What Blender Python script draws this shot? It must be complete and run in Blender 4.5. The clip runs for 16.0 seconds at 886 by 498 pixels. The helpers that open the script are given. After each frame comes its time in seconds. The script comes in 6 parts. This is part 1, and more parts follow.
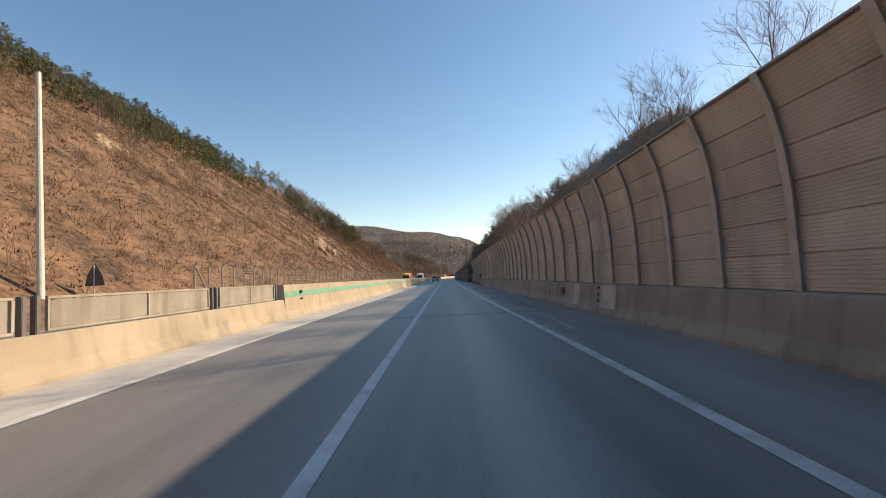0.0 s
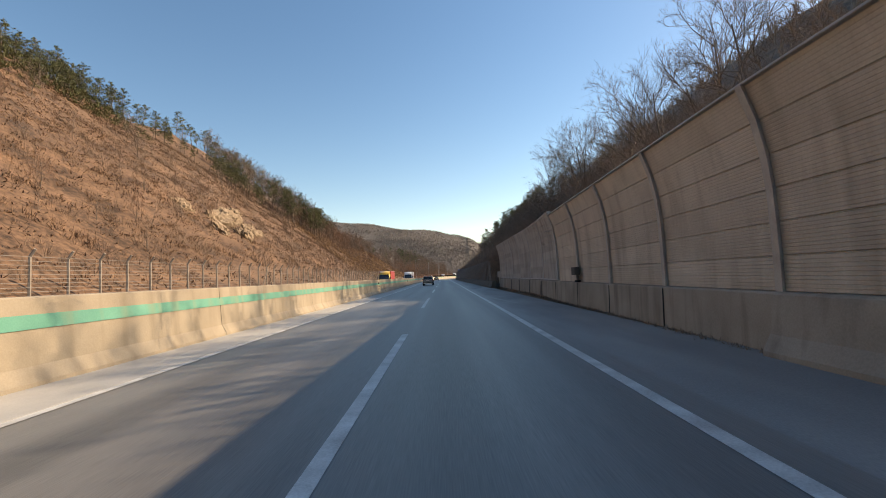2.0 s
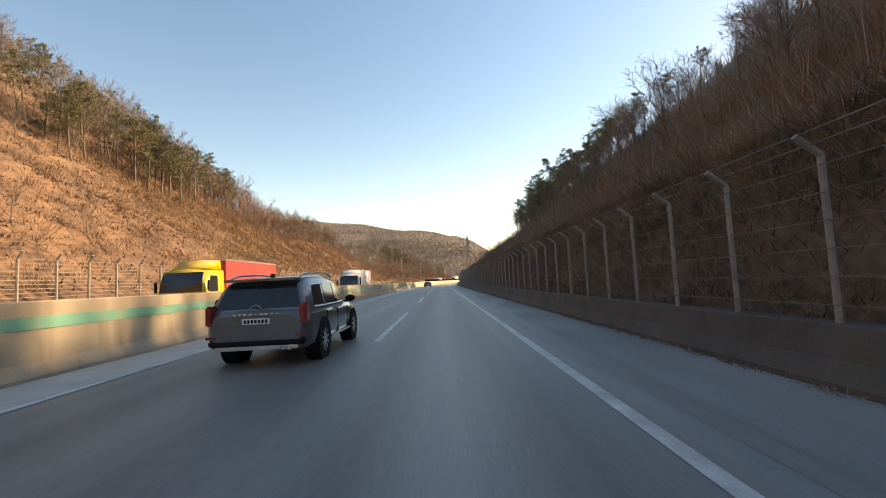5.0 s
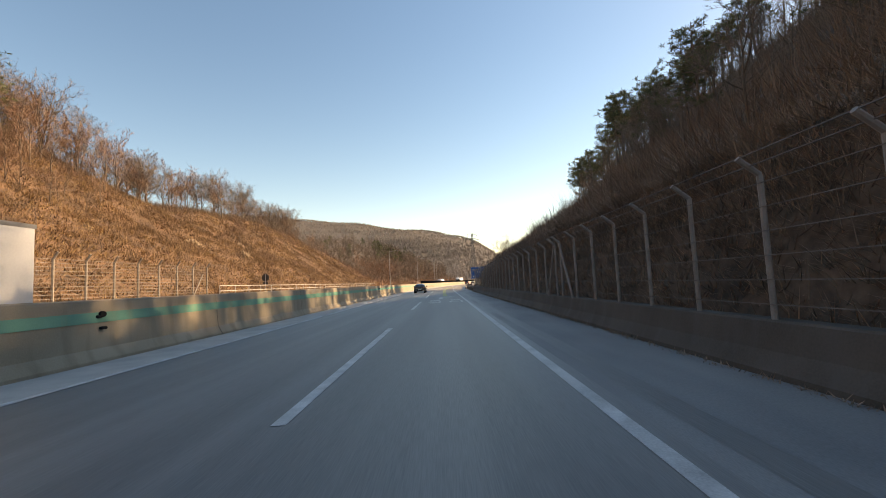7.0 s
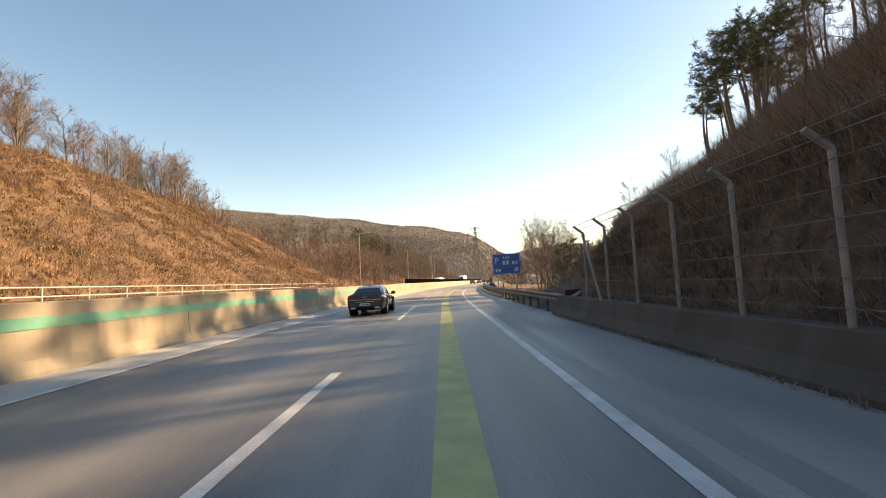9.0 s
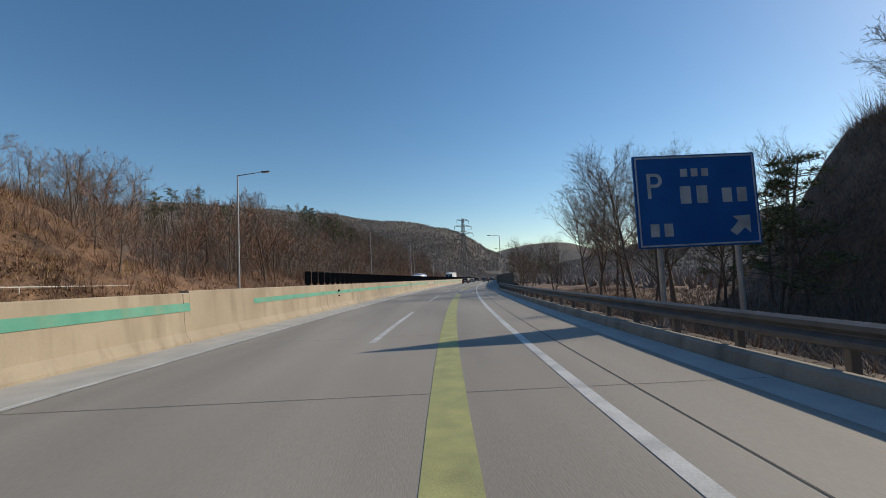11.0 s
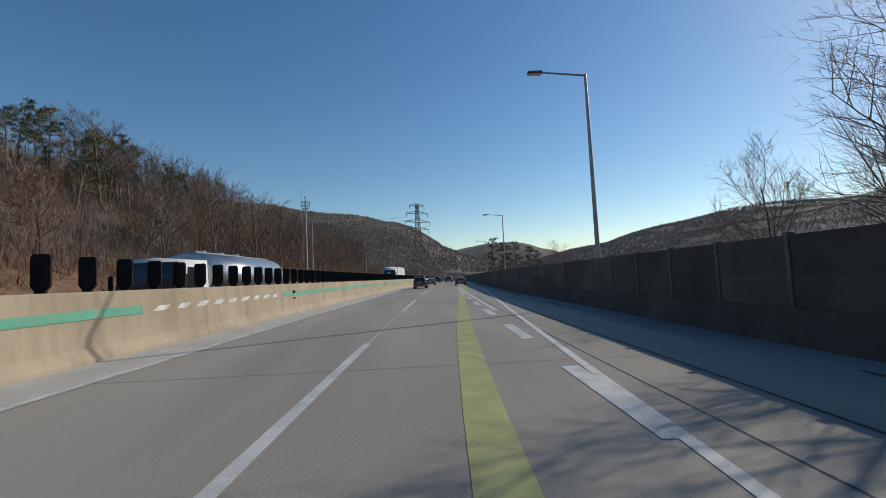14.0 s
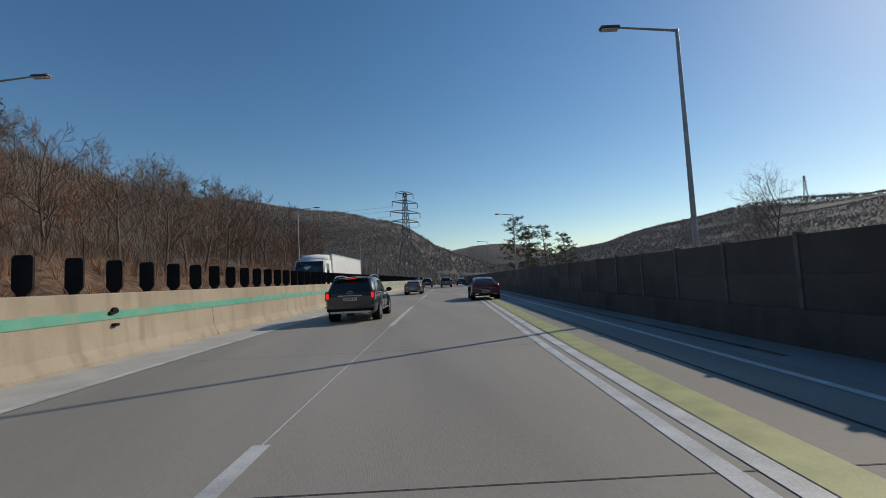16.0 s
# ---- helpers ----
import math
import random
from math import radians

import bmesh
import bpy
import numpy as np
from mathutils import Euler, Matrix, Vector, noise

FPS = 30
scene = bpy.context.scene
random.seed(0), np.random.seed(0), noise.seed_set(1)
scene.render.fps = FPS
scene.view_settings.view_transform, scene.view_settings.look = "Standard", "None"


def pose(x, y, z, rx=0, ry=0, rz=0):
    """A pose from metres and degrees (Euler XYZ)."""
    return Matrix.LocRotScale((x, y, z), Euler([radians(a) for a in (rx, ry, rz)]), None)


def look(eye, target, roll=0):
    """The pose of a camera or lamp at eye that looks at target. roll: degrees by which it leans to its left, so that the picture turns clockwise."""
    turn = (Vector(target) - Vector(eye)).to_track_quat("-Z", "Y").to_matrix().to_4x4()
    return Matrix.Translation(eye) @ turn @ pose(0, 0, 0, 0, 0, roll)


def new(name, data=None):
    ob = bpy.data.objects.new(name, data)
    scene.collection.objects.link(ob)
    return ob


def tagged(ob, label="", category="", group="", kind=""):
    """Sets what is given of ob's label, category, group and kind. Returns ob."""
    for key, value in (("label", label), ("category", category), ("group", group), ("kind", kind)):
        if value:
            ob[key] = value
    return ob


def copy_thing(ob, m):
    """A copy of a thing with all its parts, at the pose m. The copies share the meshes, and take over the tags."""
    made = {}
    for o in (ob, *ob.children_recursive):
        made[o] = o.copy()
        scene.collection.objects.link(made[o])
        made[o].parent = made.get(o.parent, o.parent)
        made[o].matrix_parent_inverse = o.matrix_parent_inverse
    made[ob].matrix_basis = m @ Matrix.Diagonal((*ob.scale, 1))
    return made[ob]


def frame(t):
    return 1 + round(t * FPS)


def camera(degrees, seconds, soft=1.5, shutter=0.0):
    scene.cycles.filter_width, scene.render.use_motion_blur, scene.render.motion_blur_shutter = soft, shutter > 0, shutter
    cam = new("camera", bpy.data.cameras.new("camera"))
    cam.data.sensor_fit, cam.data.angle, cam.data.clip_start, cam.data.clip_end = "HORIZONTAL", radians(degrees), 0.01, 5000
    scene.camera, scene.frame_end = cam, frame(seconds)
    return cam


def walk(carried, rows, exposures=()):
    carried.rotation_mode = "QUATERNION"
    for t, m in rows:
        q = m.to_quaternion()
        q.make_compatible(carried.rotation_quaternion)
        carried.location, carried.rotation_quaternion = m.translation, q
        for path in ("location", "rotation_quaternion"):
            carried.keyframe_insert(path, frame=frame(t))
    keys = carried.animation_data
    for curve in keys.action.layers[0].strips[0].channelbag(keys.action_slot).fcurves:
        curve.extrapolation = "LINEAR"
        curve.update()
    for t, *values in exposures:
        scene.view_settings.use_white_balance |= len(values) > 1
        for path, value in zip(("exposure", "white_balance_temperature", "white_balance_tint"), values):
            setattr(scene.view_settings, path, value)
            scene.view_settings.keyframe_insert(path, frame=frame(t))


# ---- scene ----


# Road axis: x = 0 is the line between the two lanes, y runs ahead, and the road bends gently right: distance and slope of the axis there.
SWEEP = [(225, 0.0), (250, 0.0346), (262, 0.0647), (275, 0.0851), (288, 0.0999), (300, 0.1109), (312, 0.1187), (330, 0.134), (350, 0.1437), (375, 0.1601), (410, 0.1727)]


def bend(s):
    """Sideways shift and slope of the road axis at the distance s."""
    x = k = 0.0
    for (a, u), (b, v) in zip(SWEEP, SWEEP[1:]):
        if s <= a:
            return x, k
        e = min(s, b)
        k = u + (v - u) * (e - a) / (b - a)
        x += (u + k) / 2 * (e - a)
    return x + max(0.0, s - SWEEP[-1][0]) * k, k


def at(s, off, z=0.0):
    """World place of a point off metres right of the road axis."""
    x, k = bend(s)
    return Vector((x + off, s - off * k, z))


def turn(s):
    """The road's heading at s, in degrees, as a turn about z."""
    return -math.degrees(math.atan(bend(s)[1]))


# ---- camera ----
cam = camera(92.0, 16.0, soft=0.95)
EYE = 1.47
# seconds, distance along the road, right of the axis, yaw against the road, pitch, roll
RIDE = [
    (0.0, -9.4, 1.12, 0.25, 3.70, 2.95),
    (0.5, 2.75, 1.10, 0.25, 3.75, 2.95),
    (1.5, 27.2, 1.02, 0.2, 3.7, 2.8),
    (2.5, 51.2, 1.2, -0.2, 3.7, 2.8),
    (3.5, 75.0, 1.45, -0.5, 3.8, 2.8),
    (4.8, 104.5, 1.7, -0.3, 4.2, 2.8),
    (6.0, 131.5, 1.82, 0.0, 4.4, 2.8),
    (7.0, 155.2, 1.88, 0.05, 4.5, 2.8),
    (8.0, 178.85, 1.9, 0.05, 4.45, 2.8),
    (8.5, 190.5, 1.9, 0.0, 4.4, 2.8),
    (9.0, 202.5, 1.9, 0.0, 4.4, 2.8),
    (10.2, 230.7, 1.92, 0.0, 4.25, 2.84),
    (11.5, 261.08, 1.94, -0.03, 4.08, 2.87),
    (12.0, 272.97, 1.89, -0.31, 4.11, 2.89),
    (12.5, 284.7, 1.83, -0.58, 4.13, 2.92),
    (13.0, 296.1, 1.8, -0.85, 4.03, 2.82),
    (13.5, 307.85, 1.74, -0.99, 3.9, 2.78),
    (14.0, 319.8, 1.68, -1.13, 3.83, 2.74),
    (14.5, 331.75, 1.67, -1.27, 3.8, 2.73),
    (15.0, 343.55, 1.64, -1.18, 3.93, 2.81),
    (15.5, 354.83, 1.64, -0.83, 4.05, 2.88),
    (16.0, 365.91, 1.72, -0.51, 4.02, 2.84),
]
rows = []
for t, s, off, yaw, pitch, roll in RIDE:
    p = at(s, off, EYE)
    rows.append((t, pose(p.x, p.y, p.z, 90 + pitch, roll, yaw + turn(s))))
walk(cam, rows, [(0, 0.85, 8700, 16), (1.8, 0.88, 8800, 16), (2.5, 1.0, 9000, 16), (3.0, 1.0, 9200, 16), (3.5, 1.25, 10000, 17), (6.0, 1.52, 13000, 22), (7.0, 1.25, 11600, 20), (8.0, 1.42, 12200, 21), (8.5, 1.3, 11200, 20), (9.0, 1.42, 11800, 20), (11.3, -0.03, 6550, 8), (13.2, -0.08, 6650, 8), (16.0, -0.27, 6650, 8)])

# ---- world and sun ----
SUN_AZ, SUN_EL = 66.5, 29.4  # degrees, clockwise from +y; above the horizon
world = bpy.data.worlds.new("world")
scene.world = world
world.use_nodes = True
sky = world.node_tree.nodes.new("ShaderNodeTexSky")
sky.sky_type, sky.sun_disc = "NISHITA", False
sky.sun_elevation, sky.sun_rotation = radians(SUN_EL), radians(SUN_AZ)
sky.air_density, sky.dust_density, sky.ozone_density = 1.0, 0.2, 1.6
back = world.node_tree.nodes["Background"]
tone = world.node_tree.nodes.new("ShaderNodeHueSaturation")
tone.inputs["Saturation"].default_value = 1.25
world.node_tree.links.new(sky.outputs[0], tone.inputs["Color"])
world.node_tree.links.new(tone.outputs[0], back.inputs[0])
back.inputs[1].default_value = 0.118
sun = new("sun", bpy.data.lights.new("sun", "SUN"))
sun.data.energy, sun.data.angle, sun.data.color = 3.6, radians(0.6), (1.0, 0.9, 0.76)
sun.matrix_world = look((0, 0, 0), (-math.sin(radians(SUN_AZ)) * math.cos(radians(SUN_EL)), -math.cos(radians(SUN_AZ)) * math.cos(radians(SUN_EL)), -math.sin(radians(SUN_EL))))


# ---- materials ----
def mat(name, low, high, rough=0.8, scale=1.5, fine=40.0, bump=0.15, metal=0.0, vary="", stretch=(1, 1, 1), spec=0.5, coat=0.0, streak=None, shift=0.5, grain=0.45, tracks=()):
    """A surface between two colours: broad stains and fine grain by place, relief, and a shift from piece to piece (vary: 'object' or 'island').
    streak: colour of runs of dirt."""
    m = bpy.data.materials.new(name)
    m.use_nodes = True
    nodes, link = m.node_tree.nodes, m.node_tree.links.new
    b = nodes["Principled BSDF"]
    geo = nodes.new("ShaderNodeNewGeometry")
    mp = nodes.new("ShaderNodeMapping")
    mp.inputs["Scale"].default_value = stretch
    link(geo.outputs["Position"], mp.inputs[0])
    n1, n2 = nodes.new("ShaderNodeTexNoise"), nodes.new("ShaderNodeTexNoise")
    n1.inputs["Scale"].default_value, n1.inputs["Detail"].default_value = scale, 5
    n2.inputs["Scale"].default_value, n2.inputs["Detail"].default_value = fine, 3
    link(mp.outputs[0], n1.inputs[0])
    link(mp.outputs[0], n2.inputs[0])
    add = nodes.new("ShaderNodeMath")
    add.operation = "ADD"
    half = nodes.new("ShaderNodeMath")
    half.operation = "MULTIPLY"
    half.inputs[1].default_value = grain
    link(n2.outputs[0], half.inputs[0])
    link(n1.outputs[0], add.inputs[0])
    link(half.outputs[0], add.inputs[1])
    last = add
    if vary:
        src = nodes.new("ShaderNodeObjectInfo").outputs["Random"] if vary == "object" else geo.outputs["Random Per Island"]
        mul = nodes.new("ShaderNodeMath")
        mul.operation = "MULTIPLY_ADD"
        mul.inputs[1].default_value = shift
        link(src, mul.inputs[0])
        link(add.outputs[0], mul.inputs[2])
        sub = nodes.new("ShaderNodeMath")
        sub.operation = "SUBTRACT"
        sub.inputs[1].default_value = shift / 2
        link(mul.outputs[0], sub.inputs[0])
        last = sub
    ramp = nodes.new("ShaderNodeMapRange")
    ramp.inputs[1].default_value, ramp.inputs[2].default_value = 0.2 + 0.55 * grain, 0.77 + 0.5 * grain
    link(last.outputs[0], ramp.inputs[0])
    mix = nodes.new("ShaderNodeMix")
    mix.data_type = "RGBA"
    mix.inputs[6].default_value, mix.inputs[7].default_value = (*low, 1), (*high, 1)
    link(ramp.outputs[0], mix.inputs[0])
    out = mix.outputs[2]
    if streak:
        sm = nodes.new("ShaderNodeMapping")
        sm.inputs["Scale"].default_value = (1.6, 1.6, 0.18)
        link(geo.outputs["Position"], sm.inputs[0])
        sn = nodes.new("ShaderNodeTexNoise")
        sn.inputs["Scale"].default_value, sn.inputs["Detail"].default_value = 1.4, 6
        link(sm.outputs[0], sn.inputs[0])
        sr = nodes.new("ShaderNodeMapRange")
        sr.inputs[1].default_value, sr.inputs[2].default_value, sr.inputs[4].default_value = 0.5, 0.75, 0.75
        link(sn.outputs[0], sr.inputs[0])
        smix = nodes.new("ShaderNodeMix")
        smix.data_type = "RGBA"
        smix.inputs[7].default_value = (*streak, 1)
        link(sr.outputs[0], smix.inputs[0])
        link(out, smix.inputs[6])
        out = smix.outputs[2]
    if tracks:
        # worn lanes: darker wheel tracks and paler bands between them, by the distance across the road
        xyz = nodes.new("ShaderNodeSeparateXYZ")
        link(geo.outputs["Position"], xyz.inputs[0])
        lane = nodes.new("ShaderNodeMapRange")
        lane.inputs[1].default_value, lane.inputs[2].default_value = -5.0, 5.0
        link(xyz.outputs[0], lane.inputs[0])
        wear = nodes.new("ShaderNodeValToRGB")
        wear.color_ramp.interpolation = "B_SPLINE"
        while len(wear.color_ramp.elements) < len(tracks):
            wear.color_ramp.elements.new(0.5)
        for e, (x, v) in zip(wear.color_ramp.elements, tracks):
            e.position, e.color = (x + 5) / 10, (v, v, v, 1)
        link(lane.outputs[0], wear.inputs[0])
        worn = nodes.new("ShaderNodeMix")
        worn.data_type, worn.blend_type = "RGBA", "MULTIPLY"
        worn.inputs[0].default_value = 1.0
        link(out, worn.inputs[6])
        link(wear.outputs[0], worn.inputs[7])
        out = worn.outputs[2]
    link(out, b.inputs["Base Color"])
    b.inputs["Roughness"].default_value, b.inputs["Metallic"].default_value = rough, metal
    b.inputs["Specular IOR Level"].default_value = spec
    b.inputs["Coat Weight"].default_value = coat
    b.inputs["Coat Roughness"].default_value = 0.05
    if bump:
        bp = nodes.new("ShaderNodeBump")
        bp.inputs["Strength"].default_value, bp.inputs["Distance"].default_value = bump, 0.02
        link(add.outputs[0], bp.inputs["Height"])
        link(bp.outputs[0], b.inputs["Normal"])
    return m


def glow(name, colour, strength):
    m = bpy.data.materials.new(name)
    m.use_nodes = True
    b = m.node_tree.nodes["Principled BSDF"]
    b.inputs["Base Color"].default_value = (*colour, 1)
    b.inputs["Emission Color"].default_value = (*colour, 1)
    b.inputs["Emission Strength"].default_value = strength
    b.inputs["Roughness"].default_value = 0.25
    return m


ASPHALT = mat("asphalt", (0.1, 0.1, 0.1), (0.28, 0.272, 0.258), 0.5, 0.9, 90, 0.25, stretch=(1, 0.03, 1), tracks=((-4.6, 0.95), (-3.4, 0.9), (-2.7, 0.72), (-1.85, 1.0), (-1.1, 0.72), (-0.4, 0.9), (0.2, 0.85), (0.8, 0.66), (1.3, 0.8), (1.8, 1.0), (2.35, 0.78), (2.8, 0.68), (3.3, 0.85), (3.9, 0.95)))
SHOULDER = mat("dusty_asphalt", (0.15, 0.152, 0.155), (0.33, 0.325, 0.31), 0.7, 0.6, 70, 0.3, stretch=(1, 0.25, 1))
PAVING = mat("concrete_paving", (0.225, 0.204, 0.177), (0.37, 0.335, 0.288), 0.8, 0.5, 80, 0.2, stretch=(1, 0.12, 1))
GUTTER = mat("concrete_gutter", (0.36, 0.35, 0.33), (0.52, 0.5, 0.46), 0.85, 1.2, 50, 0.2)
PAINT = mat("road_paint", (0.33, 0.33, 0.32), (0.7, 0.7, 0.68), 0.6, 2.0, 45, 0.2)
OLDPAINT = mat("worn_road_paint", (0.42, 0.42, 0.41), (0.7, 0.7, 0.68), 0.7, 4.0, 60, 0.2)
GREENLINE = mat("yellow_green_road_paint", (0.27, 0.275, 0.12), (0.47, 0.46, 0.18), 0.65, 2.5, 60, 0.2)
BARRIER = mat("barrier_concrete", (0.29, 0.238, 0.17), (0.43, 0.36, 0.265), 0.85, 0.5, 35, 0.25, streak=(0.22, 0.178, 0.125))
WALLBASE = mat("brown_stained_concrete", (0.24, 0.21, 0.17), (0.4, 0.355, 0.29), 0.88, 0.7, 35, 0.25, streak=(0.13, 0.11, 0.09))
# Near-black for concrete: the barrier's shade is in the colour, besides dirt.
BARRIERSHADE = mat("dirty_shaded_concrete", (0.055, 0.047, 0.038), (0.125, 0.109, 0.09), 0.88, 0.7, 35, 0.25, streak=(0.12, 0.11, 0.1))
STRIPE = mat("green_stripe_paint", (0.07, 0.28, 0.2), (0.13, 0.38, 0.28), 0.75, 1.5, 40, 0.1, streak=(0.24, 0.3, 0.19))
PANEL = mat("tan_noise_panel", (0.44, 0.385, 0.31), (0.63, 0.56, 0.46), 0.75, 0.9, 25, 0.1, vary="object", shift=0.22, streak=(0.34, 0.29, 0.23))
PANELGREY = mat("pale_noise_panel", (0.42, 0.38, 0.33), (0.58, 0.53, 0.46), 0.7, 0.9, 25, 0.1, vary="object", streak=(0.25, 0.2, 0.16))
PANELDARK = mat("dark_slot_backing", (0.13, 0.115, 0.1), (0.23, 0.205, 0.18), 0.8, 1.0, 25, 0.1)
STEEL = mat("galvanised_steel", (0.33, 0.32, 0.31), (0.5, 0.49, 0.47), 0.5, 3.0, 40, 0.05, 0.6)
# Darkened for the guard rail's backlit face; the shade sits in the colour.
RAILSTEEL = mat("shaded_weathered_steel", (0.11, 0.104, 0.098), (0.2, 0.19, 0.18), 0.6, 3.0, 40, 0.05, 0.35)
FENCEPOST = mat("tan_fence_steel", (0.2, 0.165, 0.13), (0.34, 0.285, 0.23), 0.65, 3.0, 40, 0.05)
SCREEN = mat("weathered_screen_steel", (0.26, 0.23, 0.185), (0.4, 0.355, 0.29), 0.65, 1.5, 30, 0.1, streak=(0.15, 0.12, 0.09))
PALEPOST = mat("pale_painted_steel", (0.5, 0.46, 0.4), (0.66, 0.62, 0.55), 0.6, 3.0, 40, 0.05)
DULLPOST = mat("weathered_post_steel", (0.22, 0.195, 0.17), (0.34, 0.31, 0.28), 0.65, 3.0, 40, 0.05)
OLDWIRE = mat("rusty_wire", (0.07, 0.058, 0.05), (0.2, 0.17, 0.145), 0.75, 1.5, 30, 0.0)
WIRE = mat("dull_wire", (0.15, 0.13, 0.11), (0.25, 0.22, 0.19), 0.6, 3.0, 40, 0.0, 0.3)
BOXBROWN = mat("dark_brown_steel", (0.04, 0.034, 0.03), (0.09, 0.078, 0.068), 0.7, 4.0, 40, 0.05)
BLACK = mat("black_plastic", (0.006, 0.006, 0.006), (0.016, 0.016, 0.016), 0.8, 3.0, 40, 0.05, spec=0.25)
# Dark tone carries the side wall's backlit shade; sign backs share it.
DARKWALL = mat("backlit_wall_panel", (0.07, 0.06, 0.05), (0.14, 0.12, 0.1), 0.8, 0.8, 30, 0.15, vary="object")
EARTH = mat("dry_grass_earth", (0.05, 0.03, 0.019), (0.27, 0.155, 0.09), 0.95, 0.3, 2.6, 1.0, grain=0.95)
BARK = mat("bark", (0.1, 0.075, 0.055), (0.22, 0.17, 0.13), 0.9, 3.0, 30, 0.3)
TWIG = mat("twigs", (0.12, 0.09, 0.07), (0.31, 0.235, 0.18), 0.9, 0.4, 10, 0.0, vary="island")
PINE = mat("pine_needles", (0.05, 0.062, 0.024), (0.2, 0.2, 0.085), 0.85, 0.5, 6, 0.0, vary="island")
BRUSH = mat("dead_brush", (0.075, 0.042, 0.026), (0.36, 0.22, 0.13), 0.95, 0.2, 2.0, 0.0, vary="island", shift=0.9)
STRAW = mat("golden_dry_grass", (0.25, 0.155, 0.075), (0.6, 0.41, 0.21), 0.95, 0.25, 2.0, 0.0, vary="island", shift=0.7)
DARKBRUSH = mat("dull_brush", (0.13, 0.095, 0.072), (0.41, 0.3, 0.22), 0.95, 0.25, 2.0, 0.0, vary="island")
ROCK = mat("brown_rock", (0.17, 0.115, 0.07), (0.42, 0.31, 0.2), 0.9, 1.2, 9, 1.0)
SLOPETWIG = mat("pale_twigs", (0.13, 0.086, 0.06), (0.36, 0.25, 0.172), 0.95, 0.2, 3.0, 0.0, vary="island")
RUSTLEAF = mat("withered_leaves", (0.15, 0.082, 0.052), (0.38, 0.225, 0.145), 0.9, 0.25, 3.0, 0.0, vary="island")
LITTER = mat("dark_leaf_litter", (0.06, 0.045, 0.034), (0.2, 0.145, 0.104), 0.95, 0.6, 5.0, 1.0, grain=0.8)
# Paler than winter boughs: far-hill haze and light are put into this colour.
HAZEWOODS = mat("far_woods", (0.24, 0.2, 0.172), (0.34, 0.285, 0.245), 0.95, 0.03, 0.3, 0.0, vary="island", shift=0.15)
FOREST = mat("wooded_hill_floor", (0.095, 0.08, 0.068), (0.15, 0.126, 0.106), 0.95, 0.03, 0.3, 0.3)


# ---- building helpers ----
def obj(name, verts, faces, material, smooth=False):
    me = bpy.data.meshes.new(name)
    me.from_pydata(verts, [], faces)
    me.materials.append(material)
    if smooth:
        me.polygons.foreach_set("use_smooth", [True] * len(me.polygons))
    me.update()
    return new(name, me)


def part(name, bm, material, parent, label=""):
    """Links a bmesh as one mesh object under a thing or a part."""
    me = bpy.data.meshes.new(name)
    bm.to_mesh(me)
    bm.free()
    me.materials.append(material)
    ob = new(name, me)
    ob.parent = parent
    if label:
        ob["label"] = label
    return ob


def piece(name, mesh, parent, m=None):
    """Another object on a mesh that is there already."""
    ob = new(name, mesh)
    ob.parent = parent
    if m is not None:
        ob.matrix_basis = m
    return ob


def thing(name, label, category, group="", kind="", m=None):
    ob = new(name)
    ob.empty_display_size = 0.2
    if m is not None:
        ob.matrix_basis = m
    return tagged(ob, label, category, group, kind)


def box(bm, x0, x1, y0, y1, z0, z1, bevel=0.0):
    r = bmesh.ops.create_cube(bm, size=1.0, matrix=Matrix.Translation(((x0 + x1) / 2, (y0 + y1) / 2, (z0 + z1) / 2)) @ Matrix.Diagonal((x1 - x0, y1 - y0, z1 - z0, 1)))
    if bevel:
        edges = list({e for v in r["verts"] for e in v.link_edges})
        bmesh.ops.bevel(bm, geom=edges, offset=bevel, segments=2, affect="EDGES")
    return bm


def prism(pts, normal, depth):
    """A flat pane of some thickness."""
    bm = bmesh.new()
    nv = Vector(normal).normalized() * depth
    a = [bm.verts.new(p) for p in pts]
    b = [bm.verts.new(Vector(p) - nv) for p in pts]
    n = len(a)
    bm.faces.new(a)
    bm.faces.new(b[::-1])
    for i in range(n):
        bm.faces.new((a[(i + 1) % n], a[i], b[i], b[(i + 1) % n]))
    bmesh.ops.recalc_face_normals(bm, faces=bm.faces)
    return bm


def tube(bm, a, b, r0, r1=None, n=6, cap=True):
    a, b = Vector(a), Vector(b)
    r1 = r0 if r1 is None else r1
    m = Matrix.Translation((a + b) / 2) @ (b - a).to_track_quat("Z", "Y").to_matrix().to_4x4()
    bmesh.ops.create_cone(bm, cap_ends=cap, segments=n, radius1=r0, radius2=r1, depth=(b - a).length, matrix=m)
    return bm


def boxmesh(name, x0, x1, y0, y1, z0, z1, material, bevel=0.0):
    bm = box(bmesh.new(), x0, x1, y0, y1, z0, z1, bevel)
    me = bpy.data.meshes.new(name)
    bm.to_mesh(me)
    bm.free()
    me.materials.append(material)
    return me


def tubemesh(name, path, r, material, n=6):
    bm = bmesh.new()
    for a, b in zip(path, path[1:]):
        tube(bm, a, b, r, r, n)
    me = bpy.data.meshes.new(name)
    bm.to_mesh(me)
    bm.free()
    me.materials.append(material)
    return me


